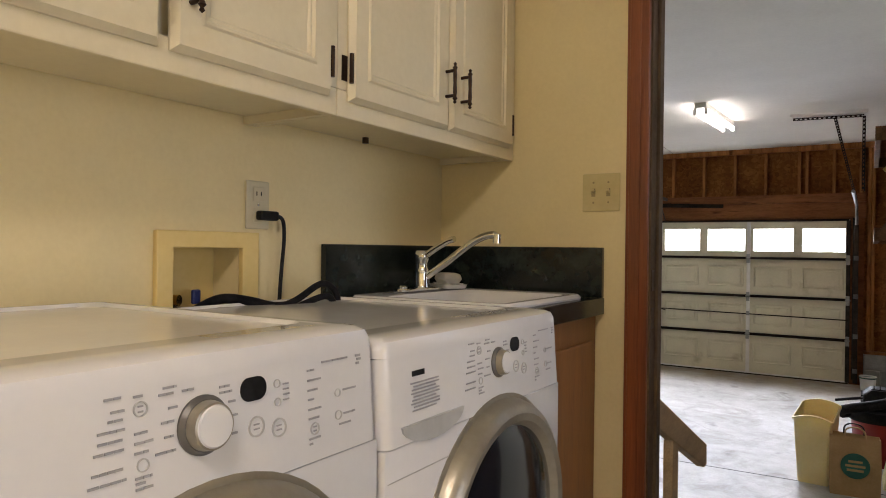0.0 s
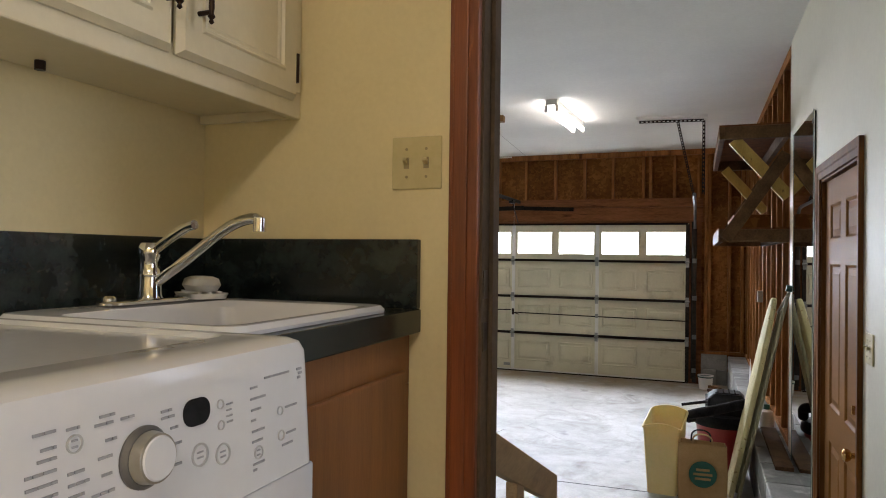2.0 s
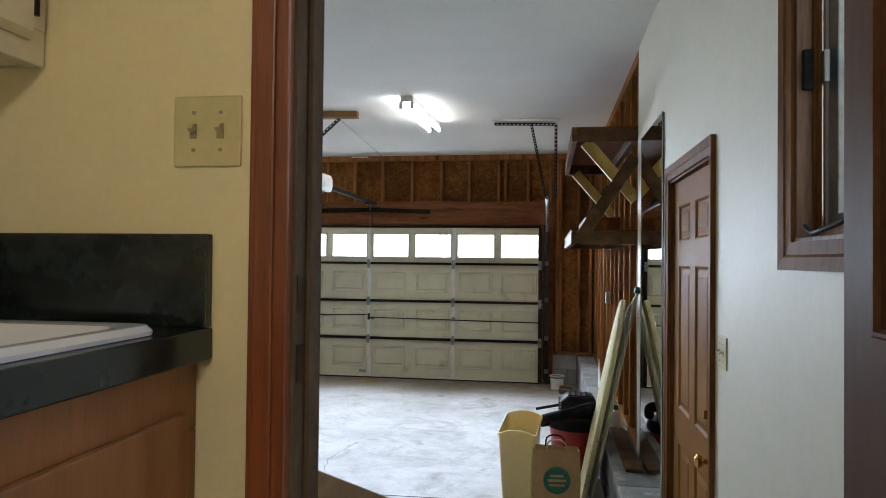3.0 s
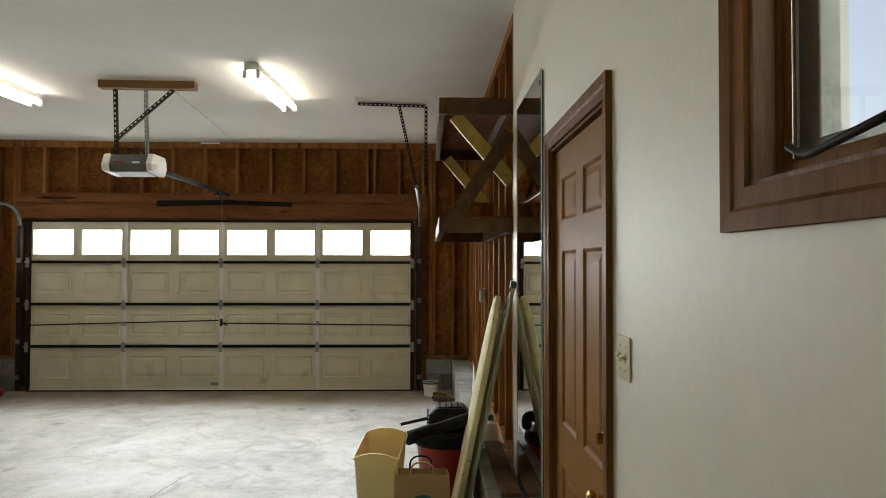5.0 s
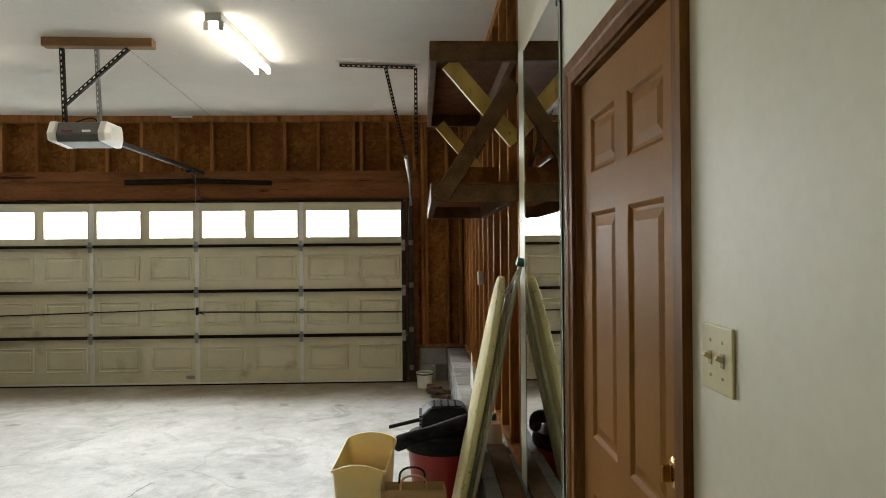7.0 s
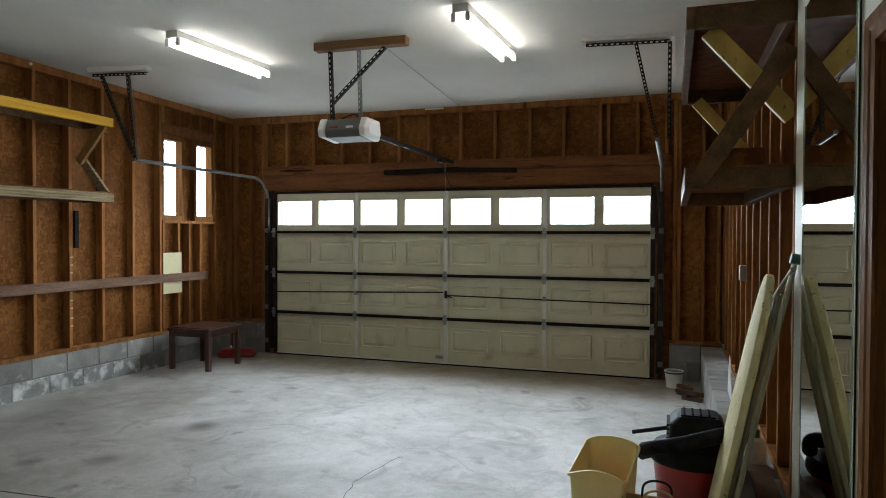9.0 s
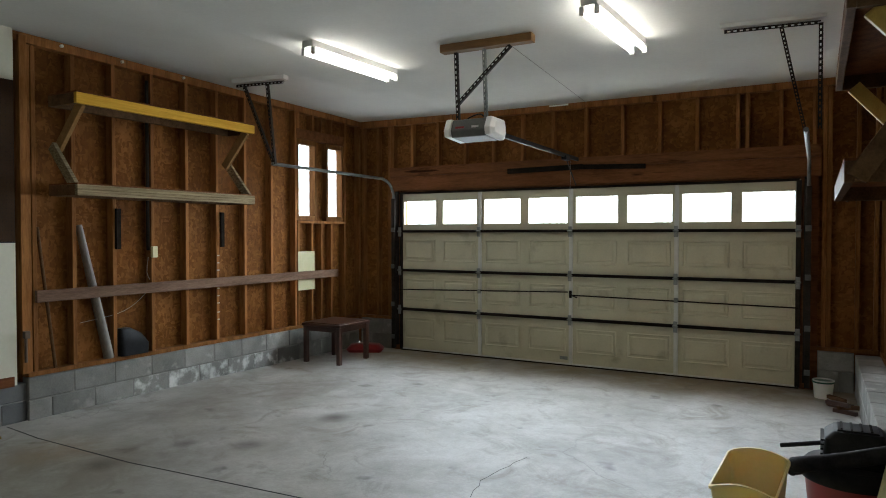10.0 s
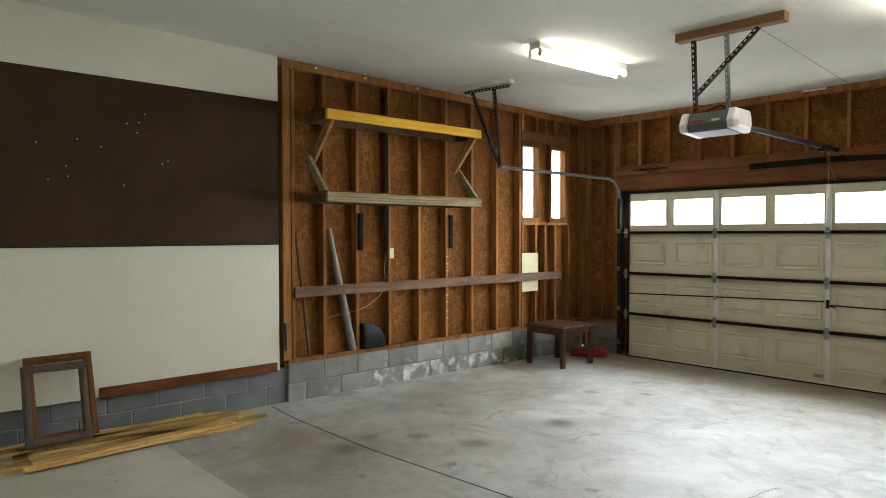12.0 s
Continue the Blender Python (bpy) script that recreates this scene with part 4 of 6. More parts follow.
# ---- door opener ----
def opener():
    t = thing("door_opener", pose(0.09, -2.75, 2.35), "grey and white garage door opener hanging from the ceiling", "door opener")
    bm = prism(bmesh.new(), [(-0.12, 0.015), (0.12, 0.0), (0.15, 0.06), (0.13, 0.165), (-0.10, 0.165), (-0.14, 0.07)], -0.180, 0.135, "x")
    part("housing", bm, M_DOPGREY, t, "grey steel housing", bevel=0.008)
    for s in (-1, 1):
        bm = bmesh.new()
        a, b = 0.160, 0.235
        o1 = [(-0.145, 0.02), (0.135, 0.0), (0.165, 0.06), (0.14, 0.172), (-0.11, 0.172), (-0.16, 0.08)]
        o2 = [(-0.10, 0.04), (0.09, 0.03), (0.11, 0.06), (0.10, 0.13), (-0.08, 0.13), (-0.11, 0.08)]
        va = [bm.verts.new((s * a - 0.022, p[0], p[1])) for p in o1]
        vm = [bm.verts.new((s * (a + 0.05) - 0.022, p[0], p[1])) for p in o1]
        vb = [bm.verts.new((s * b - 0.022, p[0], p[1])) for p in o2]
        for u, v in ((va, vm), (vm, vb)):
            for i in range(6):
                bm.faces.new((u[i], u[(i + 1) % 6], v[(i + 1) % 6], v[i]))
        bm.faces.new(va[::-1])
        bm.faces.new(vb)
        part("lens_cover", bm, M_BISQUE, t, "translucent white lamp cover", bevel=0.008)
    part("badge", box(-0.13, -0.05, -0.148, -0.1405, 0.085, 0.10, m=pose(0, 0, 0)), M_RED, t, "small red badge")
    part("badge", box(0.02, 0.08, -0.148, -0.1405, 0.085, 0.10), M_BISQUE, t, "small pale badge")
    part("rail", beam(bmesh.new(), (0, 0.13, 0.11), (0.0, 2.70, 0.10), 0.03, 0.045), M_DARKMETAL, t, "dark steel drive rail", bevel=0.004)
    part("trolley", box(-0.03, 0.03, 2.2, 2.34, 0.05, 0.10), M_BLACK, t, bevel=0.006)
    part("door_arm", beam(bmesh.new(), (0.0, 2.30, 0.06), (-0.02, 2.71, -0.21), 0.012, 0.006), M_DARKMETAL, t)
    part("pull_cord", rod(bmesh.new(), (-0.05, 2.60, 0.08), (-0.06, 2.60, -0.5), 0.0015, 6), M_CABLE, t)
    zc = CZ - 2.35
    part("ceiling_beam", beam(bmesh.new(), (-0.275, -0.11, zc - 0.034), (0.53, -0.08, zc - 0.034), 0.09, 0.066), M_BEAMPINE, t, "yellow-brown wooden ceiling block", bevel=0.003)
    part("strap", slotted(bmesh.new(), (-0.155, -0.10, zc - 0.068), (-0.155, -0.06, 0.165), (0, 1, 0)), M_DARKMETAL, t)
    part("strap", slotted(bmesh.new(), (0.10, -0.09, zc - 0.068), (0.10, -0.05, 0.165), (0, 1, 0), 0.022), M_GALV, t)
    part("brace", slotted(bmesh.new(), (0.34, -0.10, zc - 0.068), (-0.155, -0.075, 0.30), (0, 1, 0)), M_DARKMETAL, t)
    part("cable", tube(bmesh.new(), [(-0.13, 0.0, 0.165), (-0.05, 0.01, 0.205), (0.03, 0.01, 0.215), (0.09, 0.0, 0.165)], 0.006), M_BLACK, t)
    return t


M_DOPGREY = surface("grey_opener_steel", (0.10, 0.10, 0.095), (0.14, 0.14, 0.13), 0.4, 6.0, 60, 0.03, metal=0.3)
opener()
solid("opener_wire", rod(bmesh.new(), (0.34, -2.70, CZ - 0.005), (0.16, 0.04, CZ - 0.008), 0.002, 6), M_POLE, "thin grey wire stapled to the ceiling", "wire")


# ---- tube lights ----
def tube_light():
    t = thing("tube_light", pose(0, 0, CZ), "white strip ceiling light with two lit tubes", "ceiling light", "tube lights")
    part("housing", box(-0.058, 0.058, -0.59, 0.59, -0.055, 0.02), M_BISQUE, t, "white steel housing", bevel=0.005)
    for x in (-0.052, 0.052):
        part("tube", rod(bmesh.new(), (x, -0.56, -0.090), (x, 0.56, -0.090), 0.018, 16), M_TUBE, t, "lit fluorescent tube", smooth=True)
        for s in (-1, 1):
            part("lamp_holder", box(x - 0.016, x + 0.016, s * 0.573 - 0.012, s * 0.573 + 0.012, -0.118, -0.056), M_BISQUE, t, bevel=0.003)
    return t


right_light = tube_light()
right_light.matrix_world = pose(1.275, -2.83, CZ, 0, 0, -3.0)
copy_thing(right_light, pose(-1.035, -2.96, CZ, 0, 0, -3.0))

for y in (-4.33, -3.75, -3.05):
    solid("insulator", rod(bmesh.new(), (LX + 0.001, y, ceiling_z(LX, y) - 0.03), (LX + 0.022, y, ceiling_z(LX, y) - 0.03), 0.014, 10), M_BISQUE, "small white cable clip on the top plate", "cable clip", "cable clips")


# ================= laundry room =================
def slab_bm(x0, x1, y0, y1, z0, z1, holes=()):
    """A level slab with openings (x0, x1, y0, y1) through it."""
    bm = wall_bm("x", x0, x1, y0, y1, z0, z1, holes)
    for v in bm.verts:
        v.co = (v.co.x, v.co.z, v.co.y)
    return bm


def panel_face(bm, u0, u1, v0, v1, rings, put):
    """Nested rectangles (inset, depth) joined to one moulded face; put(u, v, depth) gives the place."""
    loops = []
    for ins, dep in rings:
        loops.append([bm.verts.new(put(u, v, dep)) for u, v in ((u0 + ins, v0 + ins), (u1 - ins, v0 + ins), (u1 - ins, v1 - ins), (u0 + ins, v1 - ins))])
    for p, q in zip(loops, loops[1:]):
        for i in range(4):
            bm.faces.new((p[i], p[(i + 1) % 4], q[(i + 1) % 4], q[i]))
    bm.faces.new(loops[-1])
    return bm


# ---- upper cabinets ----
def upper_cabinet(y0, y1, doors):
    """A wall cabinet between y0 and y1; doors: (y0, y1, pull side, hinge side)."""
    xf = 1.690
    t = thing("wall_cabinet", pose(0, 0, 0), "cream painted wooden wall cabinet with raised-edge doors", "cabinet", "wall cabinets over the washers")
    part("body", box(1.417, xf - 0.021, y0 + 0.002, y1 - 0.002, 1.992, 2.86), M_CABINET, t)
    for a, b in ((y0 + 0.001, y0 + 0.018), (y1 - 0.018, y1 - 0.001)):
        part("side_panel", box(1.418, xf - 0.0205, a, b, 1.972, 1.9915), M_CABINET, t)
    part("bottom_rail", box(xf - 0.020, xf, y0, y1, 1.970, 2.03), M_CABINET, t, bevel=0.003)
    part("top_rail", box(xf - 0.020, xf, y0, y1, 2.81, 2.86), M_CABINET, t, bevel=0.003)
    for a, b in ((y0, y0 + 0.035), (y1 - 0.030, y1)):
        part("face_stile", box(xf - 0.0195, xf - 0.0005, a, b, 2.0305, 2.8095), M_CABINET, t)
    for a, b, pull, hinge in doors:
        z0, z1 = 2.006, 2.83
        bm = bmesh.new()
        x = xf + 0.019
        panel_face(bm, a, b, z0, z1, [(-0.0, -0.018), (0.0, -0.013), (0.010, 0.0), (0.052, 0.0), (0.056, 0.004), (0.061, 0.004), (0.065, -0.002), (0.070, -0.002), (0.074, -0.006)],
                   lambda u, v, d: (x + d, u, v))
        bm.faces.new([bm.verts.new(c) for c in ((x - 0.018, a, z0), (x - 0.018, a, z1), (x - 0.018, b, z1), (x - 0.018, b, z0))])
        bmesh.ops.remove_doubles(bm, verts=bm.verts, dist=1e-5)
        d = part("door", bm, M_CABINET, t)
        yp = b - 0.022 if pull == "r" else a + (0.030 if y0 < -9.5 else 0.043)
        z = 2.068
        hb = bmesh.new()
        lathe(hb, [(0.001, 0), (0.005, 0.004), (0.003, 0.009), (0.007, 0.014), (0.004, 0.02), (0.0055, 0.03), (0.0045, 0.055), (0.0055, 0.08), (0.004, 0.09), (0.007, 0.096), (0.003, 0.101), (0.005, 0.106), (0.001, 0.11)], 12, pose(x + 0.028, yp, z))
        h = part("handle", hb, M_BRONZE, d, "oil-rubbed bronze bar pull", smooth=True)
        for dz in (0.022, 0.088):
            rod(hb2 := bmesh.new(), (x, yp, z + dz), (x + 0.026, yp, z + dz), 0.0045, 10)
            part("handle_post", hb2, M_BRONZE, d, smooth=True)
        yh = a - 0.006 if hinge == "l" else b + 0.010
        hm = rod(bmesh.new(), (x - 0.004, yh + (0.006 if hinge == "l" else -0.010), 2.045), (x - 0.004, yh + (0.006 if hinge == "l" else -0.010), 2.11), 0.005, 10)
        if hinge == "l":
            bx(hm, xf + 0.0005, xf + 0.003, yh - 0.011, yh + 0.011, 2.05, 2.105)
        part("hinge", hm, M_BRONZE, d, "dark bronze hinge")
    return t


upper_cabinet(-10.10, -9.226, [(-10.05, -9.662, "r", "l"), (-9.640, -9.257, "l", "r")])
upper_cabinet(-9.224, LY - 0.004, [(-9.195, -8.793, "r", "l"), (-8.779, -8.412, "l", "r")])
knot = solid("cabinet_hole_plug", rod(bmesh.new(), (1.475, -8.862, 1.976), (1.475, -8.862, 1.9925), 0.009, 14), M_BRONZE, "small dark plug under the wall cabinet", "plug")

# ---- counter, sink, tap ----
CT = 1.545
counter = thing("countertop", pose(1.42, -8.67, CT), "green-black marbled laminate countertop with backsplash", "countertop")
off = Vector((-1.42, 8.67, -CT))


def shifted(bm, v=off):
    bmesh.ops.translate(bm, verts=bm.verts, vec=v)
    return bm


part("top", shifted(slab_bm(1.418, 1.998, -8.978, LY - 0.002, CT - 0.05, CT, [(1.57, 1.945, -8.94, -8.50)])), M_LAMINATE, counter, bevel=0.003)
part("backsplash", shifted(box(1.4185, 1.438, -8.976, LY - 0.003, CT + 0.0005, 1.694)), M_LAMINATE, counter, bevel=0.002)
part("backsplash", shifted(box(1.4385, 1.996, LY - 0.022, LY - 0.003, CT + 0.0005, 1.694)), M_LAMINATE, counter, bevel=0.002)

base = thing("base_cabinet", pose(1.42, -8.67, LZ), "honey brown wooden base cabinet under the sink", "cabinet")
boff = Vector((-1.42, 8.67, -LZ))
part("body", shifted(wall_bm("x", 1.419, 1.955, LZ + 0.09, CT - 0.051, -8.976, -8.960), boff), M_OAK, base)
part("body", shifted(box(1.419, 1.955, LY - 0.02, LY - 0.003, LZ, CT - 0.051), boff), M_OAK, base)
part("toe_kick", shifted(box(1.85, 1.87, -8.96, LY - 0.02, LZ, LZ + 0.09), boff), M_OAK, base)
part("face_frame", shifted(box(1.955, 1.972, -8.976, LY - 0.003, CT - 0.16, CT - 0.0512), boff), M_OAK, base, "reddish wooden top rail", bevel=0.002)
part("face_frame", shifted(box(1.955, 1.972, LY - 0.045, LY - 0.0032, LZ + 0.09, CT - 0.1605), boff), M_OAK, base, bevel=0.002)
part("door", shifted(box(1.9725, 1.986, -8.95, LY - 0.05, LZ + 0.10, CT - 0.125), boff), M_OAK, base, bevel=0.004)

sink = thing("sink", pose(1.735, -8.72, CT), "white enamel drop-in laundry sink with rounded rim", "sink")


def rounded(x0, x1, y0, y1, r, n=6):
    out = []
    for cx, cy, a0 in ((x1 - r, y1 - r, 0), (x0 + r, y1 - r, 90), (x0 + r, y0 + r, 180), (x1 - r, y0 + r, 270)):
        for i in range(n + 1):
            a = radians(a0 + 90 * i / n)
            out.append((cx + r * math.cos(a), cy + r * math.sin(a)))
    return out


def basin(bm, levels):
    """A rounded vessel from (x0, x1, y0, y1, radius, z) levels in order."""
    loops = [[bm.verts.new((x, y, l[5])) for x, y in rounded(*l[:5])] for l in levels]
    for p, q in zip(loops, loops[1:]):
        n = len(p)
        for i in range(n):
            bm.faces.new((p[i], p[(i + 1) % n], q[(i + 1) % n], q[i]))
    bm.faces.new(loops[-1])
    return bm


sx0, sx1, sy0, sy1 = -0.235, 0.238, -0.245, 0.245
rim = [(sx0, sx1, sy0, sy1, 0.035, 0.001), (sx0 - 0.001, sx1 + 0.001, sy0 - 0.001, sy1 + 0.001, 0.036, 0.007), (sx0 + 0.006, sx1 - 0.006, sy0 + 0.006, sy1 - 0.006, 0.032, 0.015),
       (sx0 + 0.014, sx1 - 0.014, sy0 + 0.014, sy1 - 0.014, 0.03, 0.016), (sx0 + 0.09, sx1 - 0.036, sy0 + 0.036, sy1 - 0.036, 0.04, 0.013),
       (sx0 + 0.10, sx1 - 0.044, sy0 + 0.044, sy1 - 0.044, 0.045, 0.0), (sx0 + 0.115, sx1 - 0.055, sy0 + 0.055, sy1 - 0.055, 0.05, -0.19), (sx0 + 0.15, sx1 - 0.09, sy0 + 0.09, sy1 - 0.09, 0.05, -0.205)]
part("bowl", basin(bmesh.new(), rim), M_ENAMEL, sink, smooth=True)
part("drain", lathe(bmesh.new(), [(0.045, -0.2048), (0.044, -0.2020), (0.030, -0.2015), (0.026, -0.2035)], 28, pose(0.02, 0, 0)), M_CHROME, sink, "chrome drain ring", smooth=True)

tap = thing("tap", pose(1.540, -8.668, CT + 0.0165), "chrome single-lever tap with a long angled spout", "tap")
part("deck_plate", basin(bmesh.new(), [(-0.026, 0.026, -0.125, 0.10, 0.024, 0), (-0.026, 0.026, -0.125, 0.10, 0.024, 0.005), (-0.02, 0.02, -0.12, 0.095, 0.019, 0.008)]), M_CHROME, tap, smooth=True)
part("cap", lathe(bmesh.new(), [(0.014, 0.008), (0.014, 0.013), (0.009, 0.017)], 16, pose(0, -0.10, 0)), M_CHROME, tap, smooth=True)
part("body", lathe(bmesh.new(), [(0.024, 0.008), (0.0215, 0.014), (0.0205, 0.05), (0.022, 0.052), (0.022, 0.056), (0.0205, 0.058), (0.0205, 0.088), (0.0235, 0.092), (0.0235, 0.108), (0.017, 0.117)], 24), M_CHROME, tap, smooth=True)
part("lever", tube(bmesh.new(), [(0.008, 0.0, 0.100), (0.045, -0.003, 0.122), (0.095, -0.009, 0.146), (0.118, -0.012, 0.152)], 0.0095), M_CHROME, tap, smooth=True)
part("spout", tube(bmesh.new(), [(0.012, 0.002, 0.038), (0.08, 0.010, 0.085), (0.15, 0.019, 0.136), (0.19, 0.024, 0.158), (0.222, 0.028, 0.165), (0.234, 0.030, 0.160)], 0.0105), M_CHROME, tap, smooth=True)
part("aerator", rod(bmesh.new(), (0.234, 0.030, 0.166), (0.234, 0.030, 0.140), 0.0125, 16), M_CHROME, tap, smooth=True)

dish = thing("soap_dish", pose(1.535, -8.515, CT + 0.0165, 0, 0, 62) @ Matrix.Scale(1.25, 4), "white plastic soap dish holding a worn soap bar", "soap dish")
part("tray", basin(bmesh.new(), [(-0.03, 0.03, -0.05, 0.05, 0.02, 0.0), (-0.034, 0.034, -0.054, 0.054, 0.022, 0.009), (-0.030, 0.030, -0.05, 0.05, 0.02, 0.009)]), M_BISQUE, dish)
for i in range(9):
    for x in (-0.018, 0.0, 0.018):
        part("tooth", rod(bmesh.new(), (x, -0.040 + 0.010 * i, 0.0005), (x, -0.040 + 0.010 * i, 0.0125), 0.0024, 6), M_BISQUE, dish)
soap = solid("soap_bar", basin(bmesh.new(), [(-0.02, 0.02, -0.035, 0.035, 0.018, 0), (-0.026, 0.026, -0.042, 0.042, 0.024, 0.010), (-0.022, 0.022, -0.038, 0.038, 0.02, 0.021), (-0.012, 0.012, -0.028, 0.028, 0.011, 0.025)]), M_BISQUE,
             "worn white soap bar on the soap dish", "soap", smooth=True)
soap.matrix_world = pose(1.535, -8.515, CT + 0.0165 + 0.0157, 0, 0, 62) @ Matrix.Scale(1.25, 4)


# ---- washer and dryer ----
def washer(m, label, drawer):
    t = thing("washing_machine" if drawer else "tumble_dryer", m, label, "washing machine" if drawer else "dryer", "laundry machines")
    W, D, H = 0.306, 0.655, 0.918
    part("body", box(-D, -0.022, -W, W, 0.02, H - 0.028), M_ENAMEL, t, bevel=0.012, smooth=True)
    bm = bmesh.new()
    lv = [(-D, -0.0085, -W, W, 0.02, H - 0.0275), (-D, -0.0095, -W, W, 0.02, H - 0.016), (-D + 0.005, -0.014, -W + 0.005, W - 0.005, 0.02, H - 0.005), (-D + 0.014, -0.024, -W + 0.014, W - 0.014, 0.02, H),
          (-D + 0.02, -0.105, -W + 0.03, W - 0.03, 0.03, H), (-D + 0.026, -0.112, -W + 0.036, W - 0.036, 0.03, H - 0.006), (-D + 0.05, -0.135, -W + 0.06, W - 0.06, 0.03, H - 0.006)]
    basin(bm, lv)
    bm.faces.new([bm.verts.new((x, y, H - 0.0275)) for x, y in rounded(-D, -0.0085, -W, W, 0.02)][::-1])
    bmesh.ops.remove_doubles(bm, verts=bm.verts, dist=1e-5)
    part("lid_top", bm, M_ENAMEL, t, "glossy white top with a recessed centre", smooth=True)
    # control panel, leaning a little back
    lean = Matrix.Translation((0, 0, 0.765)) @ pose(0, 0, 0, 0, -4, 0)
    pm = prism(bmesh.new(), rounded(-0.050, 0.0, -W + 0.0006, W - 0.0006, 0.018), 0.0, H - 0.765 - 0.0272)
    bmesh.ops.transform(pm, matrix=lean, verts=pm.verts)
    panel = part("control_panel", pm, M_ENAMEL, t, smooth=True)
    part("lower_front", box(-0.021, -0.002, -W, W, 0.03, 0.7635), M_ENAMEL, t, bevel=0.004, smooth=True)

    def on_panel(y, z):
        return lean @ Vector((0.0008, y - (0.0 if drawer else 0.011), z - 0.765))

    def bars(rows, name, mat, lab=""):
        b = bmesh.new()
        for y, z, w, h in rows:
            c = on_panel(y, z)
            bx(b, -0.0006, 0.0006, -w / 2, w / 2, -h / 2, h / 2, Matrix.Translation(c) @ pose(0, 0, 0, 0, -4, 0))
        tagged(part(name, b, mat, panel, lab), kind="stuff")

    rng = random.Random(5 if drawer else 9)
    rows = []

    def words(y0, z, w, h=0.0024):
        """One printed line of a few words, from y0 on."""
        y = y0
        while y < y0 + w - 0.002:
            k = min(rng.uniform(0.005, 0.011), y0 + w - y)
            rows.append((y + k / 2, z, k, h))
            y += k + 0.0010

    for z, w in ((0.886, 0.019), (0.874, 0.013), (0.866, 0.016), (0.857, 0.026), (0.848, 0.026), (0.839, 0.030), (0.822, 0.032), (0.812, 0.036)):
        words(-0.053 - w, z, w)
    for z, w in ((0.884, 0.012), (0.850, 0.015), (0.841, 0.019), (0.832, 0.014), (0.809, 0.017), (0.804, 0.012), (0.799, 0.019)):
        words(-0.044, z, w)
    for y, z, w in ((-0.013, 0.887, 0.015), (-0.018, 0.881, 0.018), (0.008, 0.881, 0.015), (-0.008, 0.867, 0.011), (-0.016, 0.854, 0.014), (-0.013, 0.840, 0.010), (-0.023, 0.826, 0.022),
                    (0.053, 0.877, 0.013), (0.053, 0.871, 0.016), (0.064, 0.860, 0.009), (0.068, 0.845, 0.009), (0.067, 0.826, 0.009)):
        words(y, z, w)
    for i in range(4):
        words(0.142, 0.866 - 0.006 * i, 0.010 - 0.001 * (i % 2), 0.0018)
    for z, w in ((0.875, 0.012), (0.863, 0.026), (0.851, 0.017), (0.840, 0.010), (0.828, 0.022), (0.817, 0.018), (0.793, 0.020), (0.787, 0.008)):
        words(0.182, z, w)
    for y, z, w in ((0.208, 0.882, 0.048), (0.245, 0.842, 0.026), (0.245, 0.812, 0.022), (0.236, 0.800, 0.022)):
        words(y, z, w)
    rows += [(0.277, 0.882, 0.010, 0.003), (0.279, 0.877, 0.008, 0.003), (0.276, 0.872, 0.006, 0.003)]
    bars(rows, "print", M_INK, "rows of small grey lettering")
    for y, z, r in ((-0.037, 0.872, 0.0075), (-0.036, 0.820, 0.0064), (0.133, 0.868, 0.0050), (0.133, 0.847, 0.0050), (0.101, 0.826, 0.0115), (0.134, 0.818, 0.0110), (0.192, 0.804, 0.0075), (0.235, 0.840, 0.0052), (0.235, 0.812, 0.0062)):
        mm = Matrix.Translation(on_panel(y, z)) @ pose(0, 0, 0, 0, 86, 0)
        part("button", lathe(bmesh.new(), [(r, -0.0012), (r, 0.0008), (r * 0.84, 0.0008), (r * 0.82, -0.0016)], 16, mm), M_BUTTON, panel)
        rows = [(y, z + dz, r * 0.7, 0.0016) for dz in (0.0025, -0.0025)] if r > 0.007 else []
        if rows:
            bars(rows, "symbol", M_INK)
    c = on_panel(0.098, 0.868)
    part("display", basin(bmesh.new(), [(-0.013, 0.013, -0.018, 0.018, 0.012, 0), (-0.013, 0.013, -0.018, 0.018, 0.012, 0.0015)]), M_BLACK, panel, "small black rounded display").matrix_local = Matrix.Translation(c) @ pose(0, 0, 0, 0, 86, 0)
    c = on_panel(0.031, 0.843)
    mk = Matrix.Translation(c) @ pose(0, 0, 0, 0, 86, 0) @ Matrix.Scale(0.88 if drawer else 0.98, 4)
    part("dial", lathe(bmesh.new(), [(0.031, 0), (0.031, 0.003), (0.027, 0.007)], 32, mk), M_DIAL, panel, "dark grey dial ring", smooth=True)
    part("knob", lathe(bmesh.new(), [(0.026, 0.0072), (0.0250, 0.014), (0.0240, 0.019), (0.0220, 0.020)], 32, mk), M_SILVER, panel, "silver skirt of the program knob", smooth=True)
    part("knob_cap", lathe(bmesh.new(), [(0.0220, 0.0202), (0.0205, 0.0218), (0.016, 0.0220), (0.004, 0.0215)], 32, mk), M_ENAMEL, panel, "white round knob face", smooth=True)
    # round door
    cz, R = 0.535, 0.238
    md = Matrix.Translation((-0.004, 0.03, cz)) @ pose(0, 0, 0, 0, 90, 0)
    door = part("door", lathe(bmesh.new(), [(R + 0.012, 0), (R + 0.012, 0.004), (R + 0.004, 0.006), (R, 0.02), (R - 0.007, 0.030), (R - 0.020, 0.037), (R - 0.034, 0.034), (R - 0.044, 0.020)], 56, md), M_SILVER, t, "silver grey ring round the door", smooth=True)
